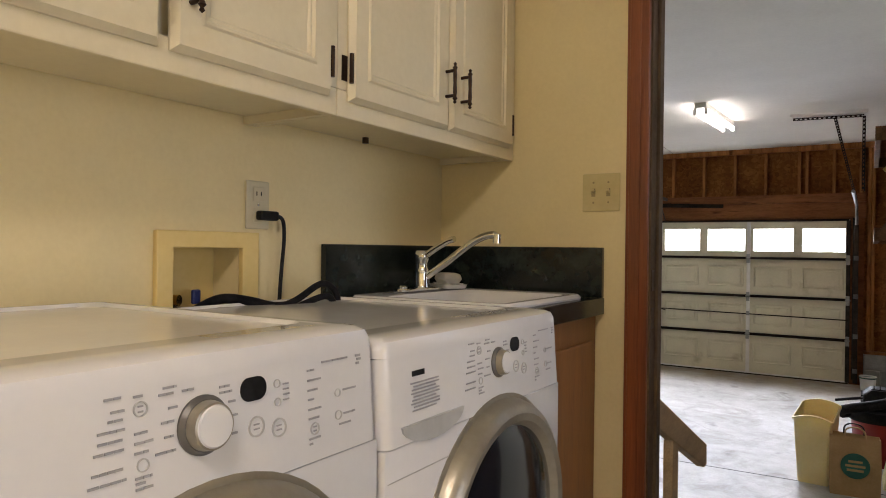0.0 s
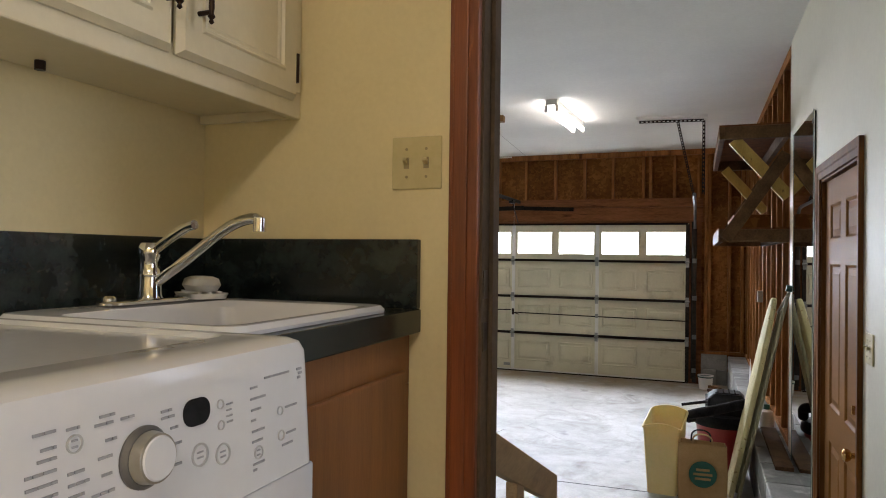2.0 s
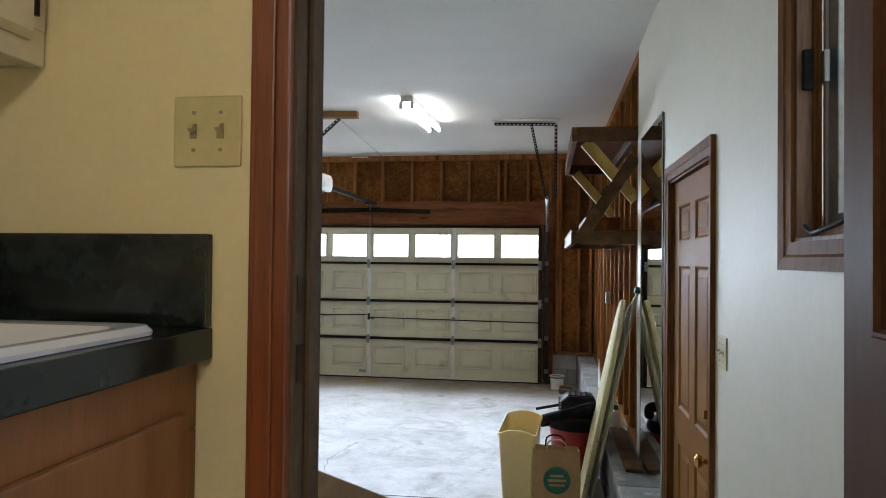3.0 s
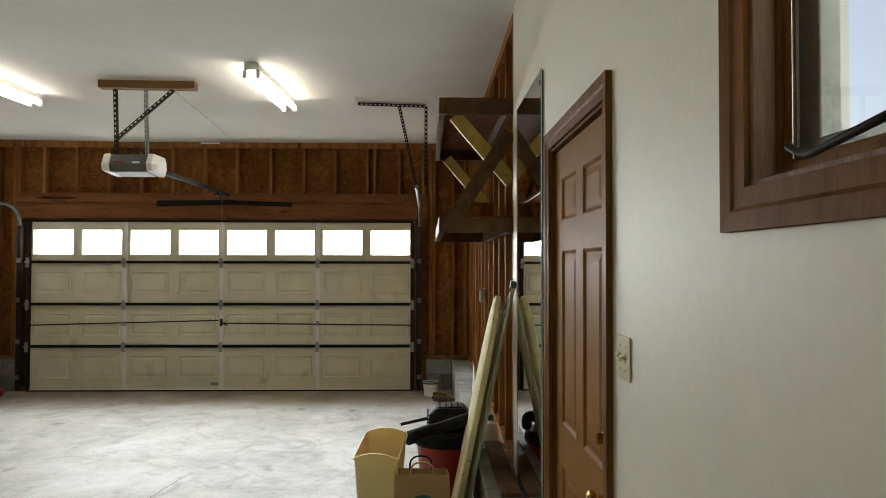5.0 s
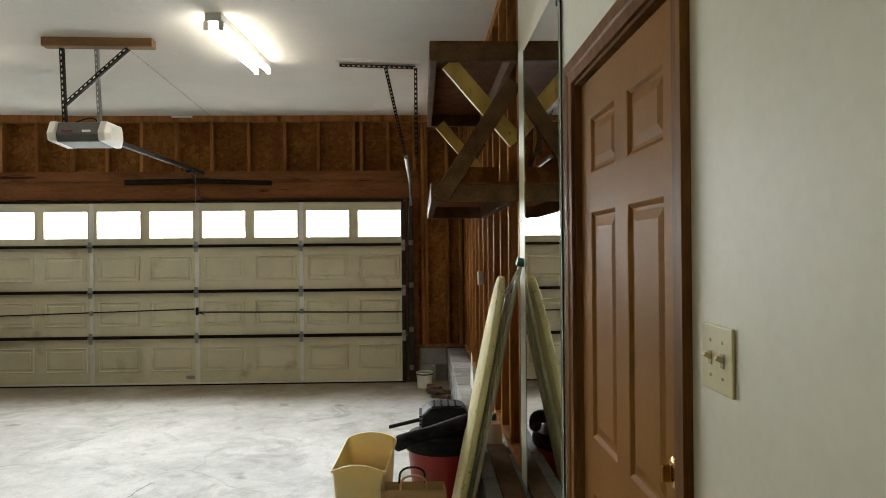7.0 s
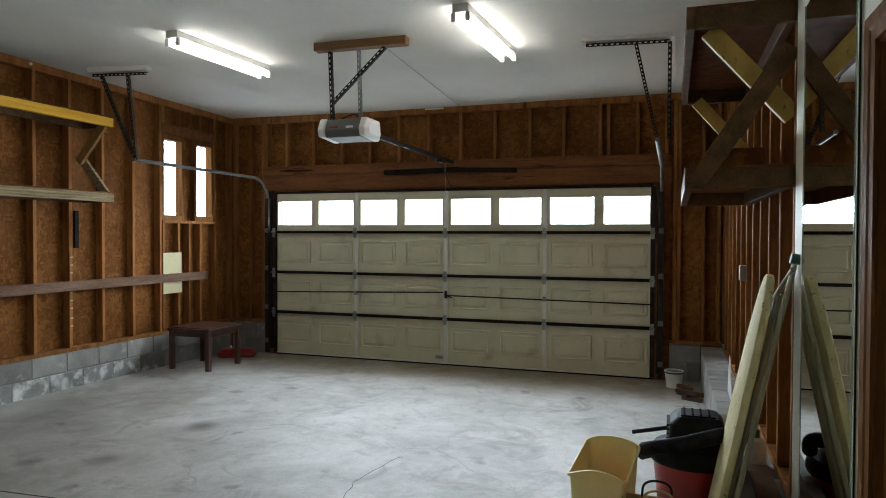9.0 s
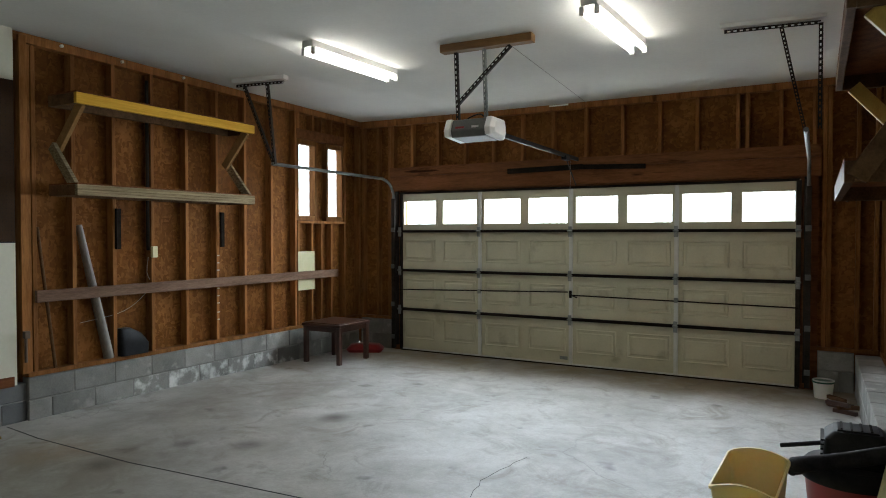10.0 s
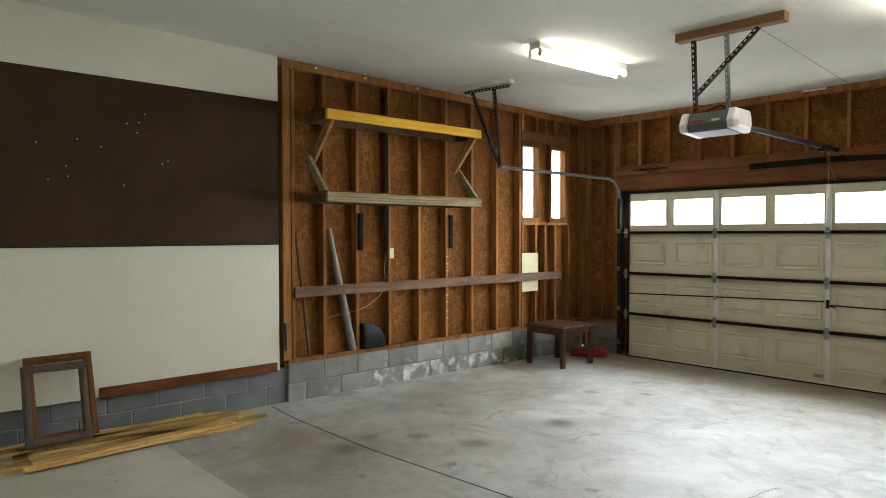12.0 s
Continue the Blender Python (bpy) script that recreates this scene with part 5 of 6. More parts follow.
    part("door_glass", lathe(bmesh.new(), [(R - 0.0442, 0.0205), (R - 0.07, 0.030), (R - 0.14, 0.040), (0.03, 0.044)], 48, md), M_BLACKGLASS, door, "dark glossy round window", smooth=True)
    if drawer:
        bars([(-0.222, 0.862, 0.032, 0.008)], "badge", M_BLACK, "small black badge")
        bars([(-0.205 + 0.004 * math.sin(i * 2.1), 0.848 - 0.0050 * i, 0.075 - 0.006 * (i % 3), 0.0022) for i in range(9)], "fine_lettering", M_INK, "dense grey lettering")
        bars([(-0.195, 0.790, 0.11, 0.002)], "fine_lettering", M_BUTTON)
        pts = []
        for i in range(13):
            a = math.pi * i / 12
            pts.append((-0.185 + 0.085 * math.cos(a), -0.032 * math.sin(a)))
        hb = prism(bmesh.new(), [(y, 0.790 + z) for y, z in pts], -0.004, 0.0022, "x")
        part("drawer_handle", hb, M_BUTTON, t, "grey crescent drawer grip")
        part("drawer_seam", box(-0.0035, -0.0012, -W + 0.006, -0.10, 0.7165, 0.7180), M_BUTTON, t)
    for y in (-0.24, 0.24):
        for x in (-0.58, -0.08):
            part("foot", rod(bmesh.new(), (x, y, 0), (x, y, 0.024), 0.02, 14), M_BLACK, t)
    return t


M_BUTTON = surface("grey_button_plastic", (0.42, 0.42, 0.41), (0.50, 0.50, 0.49), 0.4, 10.0, 60, 0.0)
M_BLACKGLASS = surface("dark_door_glass", (0.006, 0.007, 0.010), (0.012, 0.013, 0.018), 0.06, 6.0, 60, 0.0, coat=0.5)
washer(pose(2.108, -9.281, LZ), "white front-loading washing machine with a silver-ringed door", True)
washer(pose(2.102, -9.901, LZ + 0.022), "white front-loading tumble dryer with a grey-ringed door", False)


# ---- outlet, recess box, hoses ----
outlet = thing("wall_outlet", pose(1.415, -9.20, 1.785), "off-white outlet plate with a black plug and cord", "outlet")
part("plate", box(0.0003, 0.006, -0.036, 0.036, -0.058, 0.058), M_OUTLETP, outlet, bevel=0.003)
for z in (0.026, -0.026):
    f = part("socket", box(0.0062, 0.009, -0.017, 0.017, z - 0.017, z + 0.017), M_OUTLETP, outlet, bevel=0.004)
    for y in (-0.007, 0.007):
        part("slot", box(0.0091, 0.0097, y - 0.0014, y + 0.0014, z - 0.004, z + 0.006), M_BLACK, f)
part("screw", rod(bmesh.new(), (0.006, 0, 0), (0.0075, 0, 0), 0.003, 10), M_CHROME, outlet)
cord = thing("power_cord", pose(1.415, -9.20, 1.785), "black power cord hanging from its plug", "power cord")
part("plug", box(0.010, 0.032, -0.012, 0.046, -0.037, -0.014), M_BLACK, cord, bevel=0.005)
part("cable", tube(bmesh.new(), [(0.022, 0.044, -0.024), (0.026, 0.062, -0.035), (0.025, 0.068, -0.08), (0.024, 0.062, -0.15), (0.022, 0.058, -0.22), (0.02, 0.055, -0.32)], 0.0048), M_BLACK, cord, smooth=True)

bxo = thing("washer_box", pose(1.415, -9.34, 1.60), "yellow-painted recessed supply box with a wide frame", "supply box")
part("frame", wall_bm("y", -0.137, 0.137, -0.16, 0.118, 0.0005, 0.016, [(-0.097, 0.087, -0.13, 0.081)]), M_BOXYELLOW, bxo, "flat yellow painted frame", bevel=0.003)
part("back_panel", box(-0.0895, -0.0865, -0.096, 0.086, -0.129, 0.080), M_BOXYELLOW, bxo, "yellow painted back of the recess")
hoses = thing("supply_hoses", pose(1.415, -9.34, 1.588), "black rubber supply hoses from a brass valve", "hoses")
part("hose", tube(bmesh.new(), [(-0.03, -0.085, -0.04), (0.03, -0.06, -0.042), (0.075, 0.0, -0.044), (0.10, 0.08, -0.046), (0.11, 0.16, -0.030), (0.12, 0.24, 0.008), (0.12, 0.29, -0.012), (0.11, 0.315, -0.06), (0.09, 0.32, -0.13)], 0.0082), M_HOSE, hoses, smooth=True)
part("hose", tube(bmesh.new(), [(-0.03, -0.06, -0.062), (0.04, -0.03, -0.060), (0.09, 0.05, -0.056), (0.11, 0.14, -0.05), (0.13, 0.24, -0.022), (0.13, 0.275, -0.045), (0.12, 0.285, -0.10)], 0.0082), M_HOSE, hoses, smooth=True)
part("hose", tube(bmesh.new(), [(-0.04, 0.0, -0.05), (0.02, 0.02, -0.022), (0.06, 0.06, -0.026), (0.085, 0.12, -0.042), (0.1, 0.17, -0.04)], 0.0115), M_HOSE, hoses, "blue-black drain hose", smooth=True)
part("valve", rod(rod(bmesh.new(), (-0.03, -0.085, -0.07), (-0.03, -0.085, 0.0), 0.010, 12), (-0.03, -0.09, -0.02), (0.005, -0.075, -0.02), 0.012, 12), M_BRASS, hoses, "brass valve", smooth=True)
part("valve_handle", box(-0.045, -0.035, -0.01, 0.012, -0.035, -0.002), M_BLUE, hoses, "blue valve handle", bevel=0.004)


# ---- switches ----
def switch_plate(m, label, material):
    t = thing("light_switch", m, label, "light switch", "light switches")
    part("plate", box(-0.058, 0.058, -0.006, -0.0003, -0.057, 0.057), material, t, bevel=0.003)
    for x in (-0.023, 0.023):
        part("surround", box(x - 0.006, x + 0.006, -0.0075, -0.0062, -0.012, 0.012), M_SCREW, t)
        part("toggle", beam(bmesh.new(), (x, -0.006, 0.0), (x, -0.018, 0.007), 0.009, 0.009), material, t, bevel=0.001)
        for z in (0.030, -0.030):
            part("screw", rod(bmesh.new(), (x, -0.0058, z), (x, -0.0072, z), 0.0032, 10), M_SCREW, t)
    return t


switch_plate(pose(1.984, LY, 1.859), "two-gang ivory light switch on the yellow wall", M_IVORY)


# ---- the open door leaf and laundry lamp ----
leaf = thing("open_door", pose(2.937, LY - 0.012, LZ, 0, 0, 0), "dark brown six-panel door standing open into the laundry", "door")


def six_panel(parent, length, height, thick, material, edge, swap, stile=0.115, rows=((0.22, 0.78), (0.95, 1.64), (1.76, 1.93))):
    """A six-panel leaf; swap maps (along, out, up) to local axes."""
    cols = [(stile, length / 2 - 0.055), (length / 2 + 0.055, length - stile)]
    holes = [(a, b, c, d) for a, b in cols for c, d in rows]
    slab = wall_bm("x", 0, length, 0.008, height, 0.0, thick, holes)
    for v in slab.verts:
        v.co = swap(*v.co)
    body = part("slab", slab, material, parent)
    for a, b, c, d in holes:
        for side in (0, 1):
            p = bmesh.new()
            f = (lambda u, v, dep: swap(u, thick + dep - 0.0, v)) if side else (lambda u, v, dep: swap(u, -dep, v))
            panel_face(p, a, b, c, d, [(0.0, 0.0), (0.004, -0.002), (0.012, -0.009), (0.020, -0.0095), (0.045, -0.003), (0.047, -0.003)], f)
            part("panel", p, material, body)
            if edge:
                q = bmesh.new()
                ring = [(0.0005, 0.0008), (0.003, 0.0025), (0.008, 0.0025), (0.012, -0.005), (0.018, -0.0062), (0.024, -0.0080)]
                loops = [[q.verts.new(f(u, v, dep)) for u, v in ((a + i, c + i), (b - i, c + i), (b - i, d - i), (a + i, d - i))] for i, dep in ring]
                for l0, l1 in zip(loops, loops[1:]):
                    for k in range(4):
                        q.faces.new((l0[k], l0[(k + 1) % 4], l1[(k + 1) % 4], l1[k]))
                part("moulding", q, edge, body, "brown worn panel moulding")
    return body


six_panel(leaf, 0.74, 2.01, 0.035, M_LEAF, M_LEAFEDGE, lambda a, o, u: (o - 0.01, -a, u), 0.080, ((0.20, 0.72), (0.925, 1.64), (1.76, 1.93)))
part("hinge", rod(bmesh.new(), (-0.016, 0.008, 0.25), (-0.016, 0.008, 0.34), 0.007, 10), M_BRONZE, leaf)
part("hinge", rod(bmesh.new(), (-0.016, 0.008, 1.70), (-0.016, 0.008, 1.79), 0.007, 10), M_BRONZE, leaf)

lamp = thing("ceiling_lamp", pose(2.95, -11.2, CZ), "warm lit glass dome ceiling lamp", "ceiling lamp")
part("base", lathe(bmesh.new(), [(0.21, -0.001), (0.21, -0.02), (0.20, -0.025)], 32), M_BRASS, lamp, smooth=True)
part("shade", lathe(bmesh.new(), [(0.196, -0.026), (0.192, -0.06), (0.16, -0.11), (0.09, -0.14), (0.01, -0.15)], 32), M_LAMPGLASS, lamp, smooth=True)


# ================= stairs to the garage =================
stairs = thing("steps", pose(2.55, -7.6, 0), "rough wooden landing and steps down to the garage", "steps")
for y0, y1, z in ((BY + 0.02, -7.40, 0.48), (-7.398, -7.12, 0.32), (-7.118, -6.84, 0.16)):
    part("tread", box(-0.44, 0.44, y0 + 7.6, y1 + 7.6 + 0.015, z - 0.04, z), M_GPINE, stairs, bevel=0.004)
    part("riser", box(-0.43, 0.43, y1 + 7.6 - 0.022, y1 + 7.6, 0.0, z - 0.0405), M_GPINE, stairs)
for x in (-0.43, 0.39):
    part("stringer", box(x, x + 0.04, BY + 7.62, -0.225 + 0.4, 0.0, 0.438), M_GPINE, stairs)
rail = thing("handrail", pose(2.02, -7.55, 0), "weathered pine handrail with a cut end on a post", "handrail")
rb = prism(bmesh.new(), [(-0.62, 1.285), (0.505, 0.795), (0.510, 0.700), (0.46, 0.700), (-0.62, 1.18)], -0.019, 0.019, "x")
part("rail", rb, M_RAILPINE, rail, bevel=0.004)
for y in (-0.13, -0.60):
    part("post", prism(bmesh.new(), [(y, 0.0), (y + 0.089, 0.0), (y + 0.089, 0.903 - 0.4444 * (y + 0.089)), (y, 0.903 - 0.4444 * y)], -0.0185, 0.0185, "x"), M_RAILPINE, rail, bevel=0.003)


# ================= garage: white side wall =================
# ---- closed side door ----
pd = thing("side_door", pose(3.160, PY1 - 0.022, 0.0), "closed brown six-panel door with polished brass hardware", "door")
six_panel(pd, PY1 - PY0 - 0.044, PZ1 - 0.024, 0.04, M_BROWNDOOR, None, lambda a, o, u: (o, -a, u))
yk = -(PY1 - PY0 - 0.044) + 0.052
db = part("deadbolt", lathe(bmesh.new(), [(0.034, 0), (0.033, 0.007), (0.026, 0.012), (0.016, 0.013)], 24, Matrix.Translation((-0.0005, yk, 1.065)) @ pose(0, 0, 0, 0, -90, 0)), M_BRASS, pd, "polished brass deadbolt", smooth=True)
part("thumb_turn", box(-0.034, -0.0135, yk - 0.004, yk + 0.004, 1.047, 1.083), M_BRASS, db, bevel=0.003)
kn = part("knob", lathe(bmesh.new(), [(0.031, 0), (0.030, 0.006), (0.012, 0.010), (0.011, 0.03), (0.020, 0.036), (0.026, 0.046), (0.026, 0.056), (0.016, 0.064), (0.003, 0.066)], 24, Matrix.Translation((-0.0005, yk, 0.885)) @ pose(0, 0, 0, 0, -90, 0)), M_BRASS, pd, "polished brass knob", smooth=True)
for z in (0.28, 1.05, 1.78):
    part("hinge", rod(bmesh.new(), (-0.006, 0.012, z - 0.045), (-0.006, 0.012, z + 0.045), 0.006, 10), M_BRASS, pd)

fr = structure("door_frame_side", "brown stained moulded casing round the side door", "door frame")


def casing_y(parent, ya, yb, za, zb, out, material, w, bottom=False):
    """Mitred, stepped casing round an opening in a wall that faces -x."""
    steps = [(0.0, 0.016), (0.45, 0.013), (0.55, 0.009), (1.0, 0.007)]
    sides = ["l", "r", "t"] + (["b"] if bottom else [])
    for s in sides:
        bm = bmesh.new()
        for (f0, d0), (f1, d1) in zip(steps, steps[1:]):
            o0, o1 = w * (1 - f0), w * (1 - f1)
            lo0, lo1 = (za - o0, za - o1) if bottom else (za, za)
            if s == "l":
                q = [(yb + o0, lo0), (yb + o0, zb + o0), (yb + o1, zb + o1), (yb + o1, lo1)]
            elif s == "r":
                q = [(ya - o0, zb + o0), (ya - o0, lo0), (ya - o1, lo1), (ya - o1, zb + o1)]
            elif s == "t":
                q = [(yb + o0, zb + o0), (ya - o0, zb + o0), (ya - o1, zb + o1), (yb + o1, zb + o1)]
            else:
                q = [(ya - o0, za - o0), (yb + o0, za - o0), (yb + o1, za - o1), (ya - o1, za - o1)]
            dd = [d0 + 0.004, d0 + 0.004, d1 + 0.004, d1 + 0.004]
            front = [bm.verts.new((RX - e, y, z)) for (y, z), e in zip(q, dd)]
            back = [bm.verts.new((RX - 0.0008, y, z)) for y, z in q]
            bm.faces.new(front)
            bm.faces.new(back[::-1])
            for i in range(4):
                bm.faces.new((front[i], front[(i + 1) % 4], back[(i + 1) % 4], back[i]))
        part({"l": "side_casing", "r": "side_casing", "t": "head_casing", "b": "sill_casing"}[s], bm, material, parent)


casing_y(fr, PY0 + 0.008, PY1 - 0.008, 0.0, PZ1 - 0.008, 1, M_CASING, 0.068)
for a, b in ((PY0, PY0 + 0.018), (PY1 - 0.018, PY1)):
    part("jamb", box(RX + 0.0005, 3.298, a, b, 0.0, PZ1 - 0.0185), M_CASING, fr)
part("head_jamb", box(RX + 0.0005, 3.298, PY0, PY1, PZ1 - 0.018, PZ1), M_CASING, fr)

# ---- casement window ----
wi = structure("window_right", "brown stained casement window with a crank handle, daylight outside", "window")
casing_y(wi, WY0 + 0.006, WY1 - 0.006, WZ0 + 0.006, WZ1 - 0.006, 1, M_CASING, 0.070, True)
for a, b, c, d in ((WY0, WY0 + 0.016, WZ0, WZ1), (WY1 - 0.016, WY1, WZ0, WZ1), (WY0 + 0.016, WY1 - 0.016, WZ0, WZ0 + 0.016), (WY0 + 0.016, WY1 - 0.016, WZ1 - 0.016, WZ1)):
    part("jamb", box(RX + 0.0006, 3.2040, a, b, c, d), M_PALEJAMB, wi, "pale worn wooden jamb")
    part("outer_jamb", box(3.2045, 3.299, a, b, c, d), M_BISQUE, wi, "white painted outer jamb")
part("stop", wall_bm("y", WY0 + 0.017, WY1 - 0.017, WZ0 + 0.017, WZ1 - 0.017, 3.175, 3.183, [(WY0 + 0.028, WY1 - 0.028, WZ0 + 0.036, WZ1 - 0.036)]), M_CASING, wi)
sash = part("sash", wall_bm("y", WY0 + 0.018, WY1 - 0.018, WZ0 + 0.018, WZ1 - 0.018, 3.1835, 3.2035, [(WY0 + 0.036, WY1 - 0.036, WZ0 + 0.046, WZ1 - 0.046)]), M_CASING, wi, "dark stained sash", bevel=0.004)
# pale metal stands in for the sky's blue light on the outer stile
part("screen_frame", wall_bm("y", WY0 + 0.018, WY1 - 0.018, WZ0 + 0.018, WZ1 - 0.018, 3.215, 3.250, [(WY0 + 0.075, WY1 - 0.075, WZ0 + 0.075, WZ1 - 0.075)]), M_GALV, wi, "outer frame, pale metal for a stile lit by blue sky", bevel=0.003)
part("latch", box(3.186, 3.2030, WY1 - 0.062, WY1 - 0.040, 2.10, 2.18), M_GALV, wi, "steel sash latch", bevel=0.003)
pane = part("pane", box(3.192, 3.196, WY0 + 0.0365, WY1 - 0.0365, WZ0 + 0.0465, WZ1 - 0.0465), M_GLASS, sash)
pane.visible_shadow = False
part("crank", tube(bmesh.new(), [(3.174, -8.02, 1.770), (3.13, -8.01, 1.765), (3.097, -7.96, 1.742), (3.092, -7.85, 1.726), (3.092, -7.81, 1.725), (3.090, -7.778, 1.740)], 0.0055), M_DARKMETAL, wi, "dark steel crank handle", smooth=True)
part("latch", box(3.150, 3.1745, WY1 - 0.034, WY1 - 0.0165, 2.09, 2.19), M_BLACK, wi, "black sash latch", bevel=0.003)

switch_plate(pose(RX, -6.878, 1.340, 0, 0, -90), "two-gang ivory light switch on the white wall", M_IVORYG)

# ---- mirror ----
mi = thing("wall_mirror", pose(RX, -5.237, 0.362), "tall frameless mirror standing against the white wall", "mirror")
part("glass", box(-0.0115, -0.006, -0.407, 0.407, 0.0, 2.105), M_MIRROR, mi, bevel=0.002)
part("backing", box(-0.0055, -0.0008, -0.403, 0.403, 0.004, 2.10), M_BLACK, mi)
part("clip", rod(bmesh.new(), (-0.0118, -0.38, 2.045), (-0.0145, -0.38, 2.045), 0.013, 14), M_BLACK, mi)
for y0, y1, z0, z1 in ((-0.409, -0.397, 0.0, 2.107), (0.400, 0.409, 0.0, 2.107)):
    part("edge", box(-0.0135, -0.0117, y0, y1, z0, z1), M_MIRROREDGE, mi, "greenish bevelled glass edge")


# ---- bracket shelves ----
def shelf_unit(m, length, depth, zl, zh, front_hi, front_lo, brace_a, brace_b, rise, label, outside=False):
    """Two-level wall shelf of boards; local x runs along the wall, y out from it."""
    t = thing("wall_shelf", m, label, "shelf", "wall shelves")
    for z, mat in ((zh, front_hi), (zl, front_lo)):
        part("front_board", box(0, length, depth - 0.038, depth, z - 0.09, z), mat, t, bevel=0.003)
        part("back_board", box(0.04, length - 0.04, 0.0, 0.036, z - 0.09, z - 0.001), M_DPINE, t, bevel=0.003)
        for x in (0.0, length - 0.038):
            part("end_board", box(x, x + 0.038, 0.001, depth - 0.0385, z - 0.09, z - 0.0005), M_DPINE, t, bevel=0.003)
        part("deck", box(0.0, length, 0.0, depth, z + 0.0008, z + 0.012), M_DARKDECK, t, "dark strand-board deck")
    top, foot = ((depth - 0.10, zh - 0.085), (0.0, zh - 0.50)) if outside else ((depth - 0.05, zh - 0.075), (0.02, zh - 0.44))
    for x in (0.075, length - 0.075):
        part("brace", beam(bmesh.new(), (x, *top), (x, *foot), 0.085, 0.036, (1, 0, 0)), brace_a, t, bevel=0.003)
    for x in (-0.0195, length + 0.0195) if outside else (0.022, length - 0.022):
        part("brace", beam(bmesh.new(), (x, depth - 0.045, zl - (0.075 if outside else 0.045)), (x, 0.02, zl + rise), 0.085, 0.036, (1, 0, 0)), brace_b, t, bevel=0.003)
    return t


shelf_unit(pose(LX + 0.001, -2.445, 0, 0, 0, -90), 2.005, 0.40, 1.975, 2.735, M_YPINE, M_GPINE, M_BRACEPINE, M_GPINE, 0.34,
           "two-level wall shelf of yellow and weathered pine boards, empty")
rs = shelf_unit(pose(RX + 0.004, -4.53, 0, 0, 0, 90), 1.88, 0.455, 1.868, 2.597, M_DPINE, M_DPINE, M_BRACEYELLOW, M_DPINE, 0.52,
                "two-level wall shelf of dark pine boards with crossed braces", True)
ob = solid("scrap_board", box(2.80, 3.05, -4.30, -3.2, 1.882, 1.985), M_OSB, "reddish board lying on the wall shelf", "board", bevel=0.003)


# ---- ironing board ----
ib = thing("ironing_board", pose(2.91, -4.52, 0.0), "folded ironing board with a cream padded cover leaning on the wall", "ironing board")
lean = Matrix.Translation((-0.135, 0.0, 0.0)) @ pose(0, 0, 0, 0, 11.4, 0)
outl = [(-0.17, 0.02), (0.17, 0.02), (0.175, 0.75)] + [(0.165 * math.cos(a), 0.95 + 0.47 * math.sin(a)) for a in [radians(k) for k in range(10, 171, 16)]] + [(-0.175, 0.75)]
cm = prism(bmesh.new(), outl, -0.022, 0.016, "x")
bmesh.ops.transform(cm, matrix=lean, verts=cm.verts)
part("padded_top", cm, M_BOARDCOVER, ib, "cream dotted padded cover", bevel=0.012, smooth=True)
for y in (-0.17, 0.0, 0.10):
    lm = tube(bmesh.new(), [(0.045, y, 0.02), (0.050, y, 0.6), (0.055, y * 0.9, 1.2), (0.060, y * 0.9, 1.50 if y < -0.15 else 1.34)], 0.012)
    bmesh.ops.transform(lm, matrix=lean, verts=lm.verts)
    part("leg", lm, M_CREAMMETAL, ib, "cream painted steel leg", smooth=True)
cp = rod(bmesh.new(), (0.035, -0.18, 1.505), (0.095, -0.18, 1.505), 0.022, 16)
bmesh.ops.transform(cp, matrix=lean, verts=cp.verts)
part("foot_cap", cp, M_GREENCAP, ib, "dark green rubber foot", smooth=True)
cb = rod(bmesh.new(), (0.052, -0.19, 1.46), (0.052, 0.10, 1.32), 0.011, 12)
bmesh.ops.transform(cb, matrix=lean, verts=cb.verts)
part("cross_tube", cb, M_CREAMMETAL, ib, smooth=True)

# ---- waste bin ----
bn = thing("waste_bin", pose(2.345, -4.585, 0.0, 0, 0, -6), "tall cream plastic waste bin with a dipped rim, empty", "waste bin")
bm = bmesh.new()
loops = []
for z, g, s in ((0.0, 0.0, 1), (0.480, 0.030, 1), (0.484, 0.040, 1), (0.496, 0.040, 1), (0.496, 0.030, 1), (0.45, 0.026, 0), (0.02, -0.006, 0)):
    o = rounded(-0.10 - g * 0.9, 0.10 + g * 0.9, -0.155 - g, 0.155 + g, 0.022)
    o = [(p[0] + (q[0] - p[0]) * k / 8, p[1] + (q[1] - p[1]) * k / 8) for i, (p, q) in enumerate(zip(o, o[1:] + o[:1])) for k in range(8 if i % 7 == 6 else 1)]
    loops.append([bm.verts.new((x, y, z + (0.036 * (1 - (x / 0.14) ** 2) + 0.15 * y if z > 0.4 else 0))) for x, y in o])
for p, q in zip(loops, loops[1:]):
    for i in range(len(p)):
        bm.faces.new((p[i], p[(i + 1) % len(p)], q[(i + 1) % len(p)], q[i]))
bm.faces.new(loops[0][::-1])
bm.faces.new(loops[-1])
part("body", bm, M_BINPLASTIC, bn, smooth=True)

# ---- paper bag ----
bg = thing("paper_bag", pose(2.59, -4.79, 0.0, 0, 0, 4), "brown paper shopping bag with a round green print", "paper bag")
bm = bmesh.new()
lo = [bm.verts.new(c) for c in ((-0.15, -0.08, 0), (0.15, -0.08, 0), (0.15, 0.08, 0), (-0.15, 0.08, 0))]
mid = [bm.verts.new(c) for c in ((-0.157, -0.086, 0.21), (0.155, -0.084, 0.22), (0.142, 0.08, 0.21), (-0.152, 0.085, 0.2))]
hi = [bm.verts.new(c) for c in ((-0.155, -0.07, 0.415), (0.15, -0.072, 0.405), (0.15, 0.06, 0.40), (-0.15, 0.064, 0.41))]
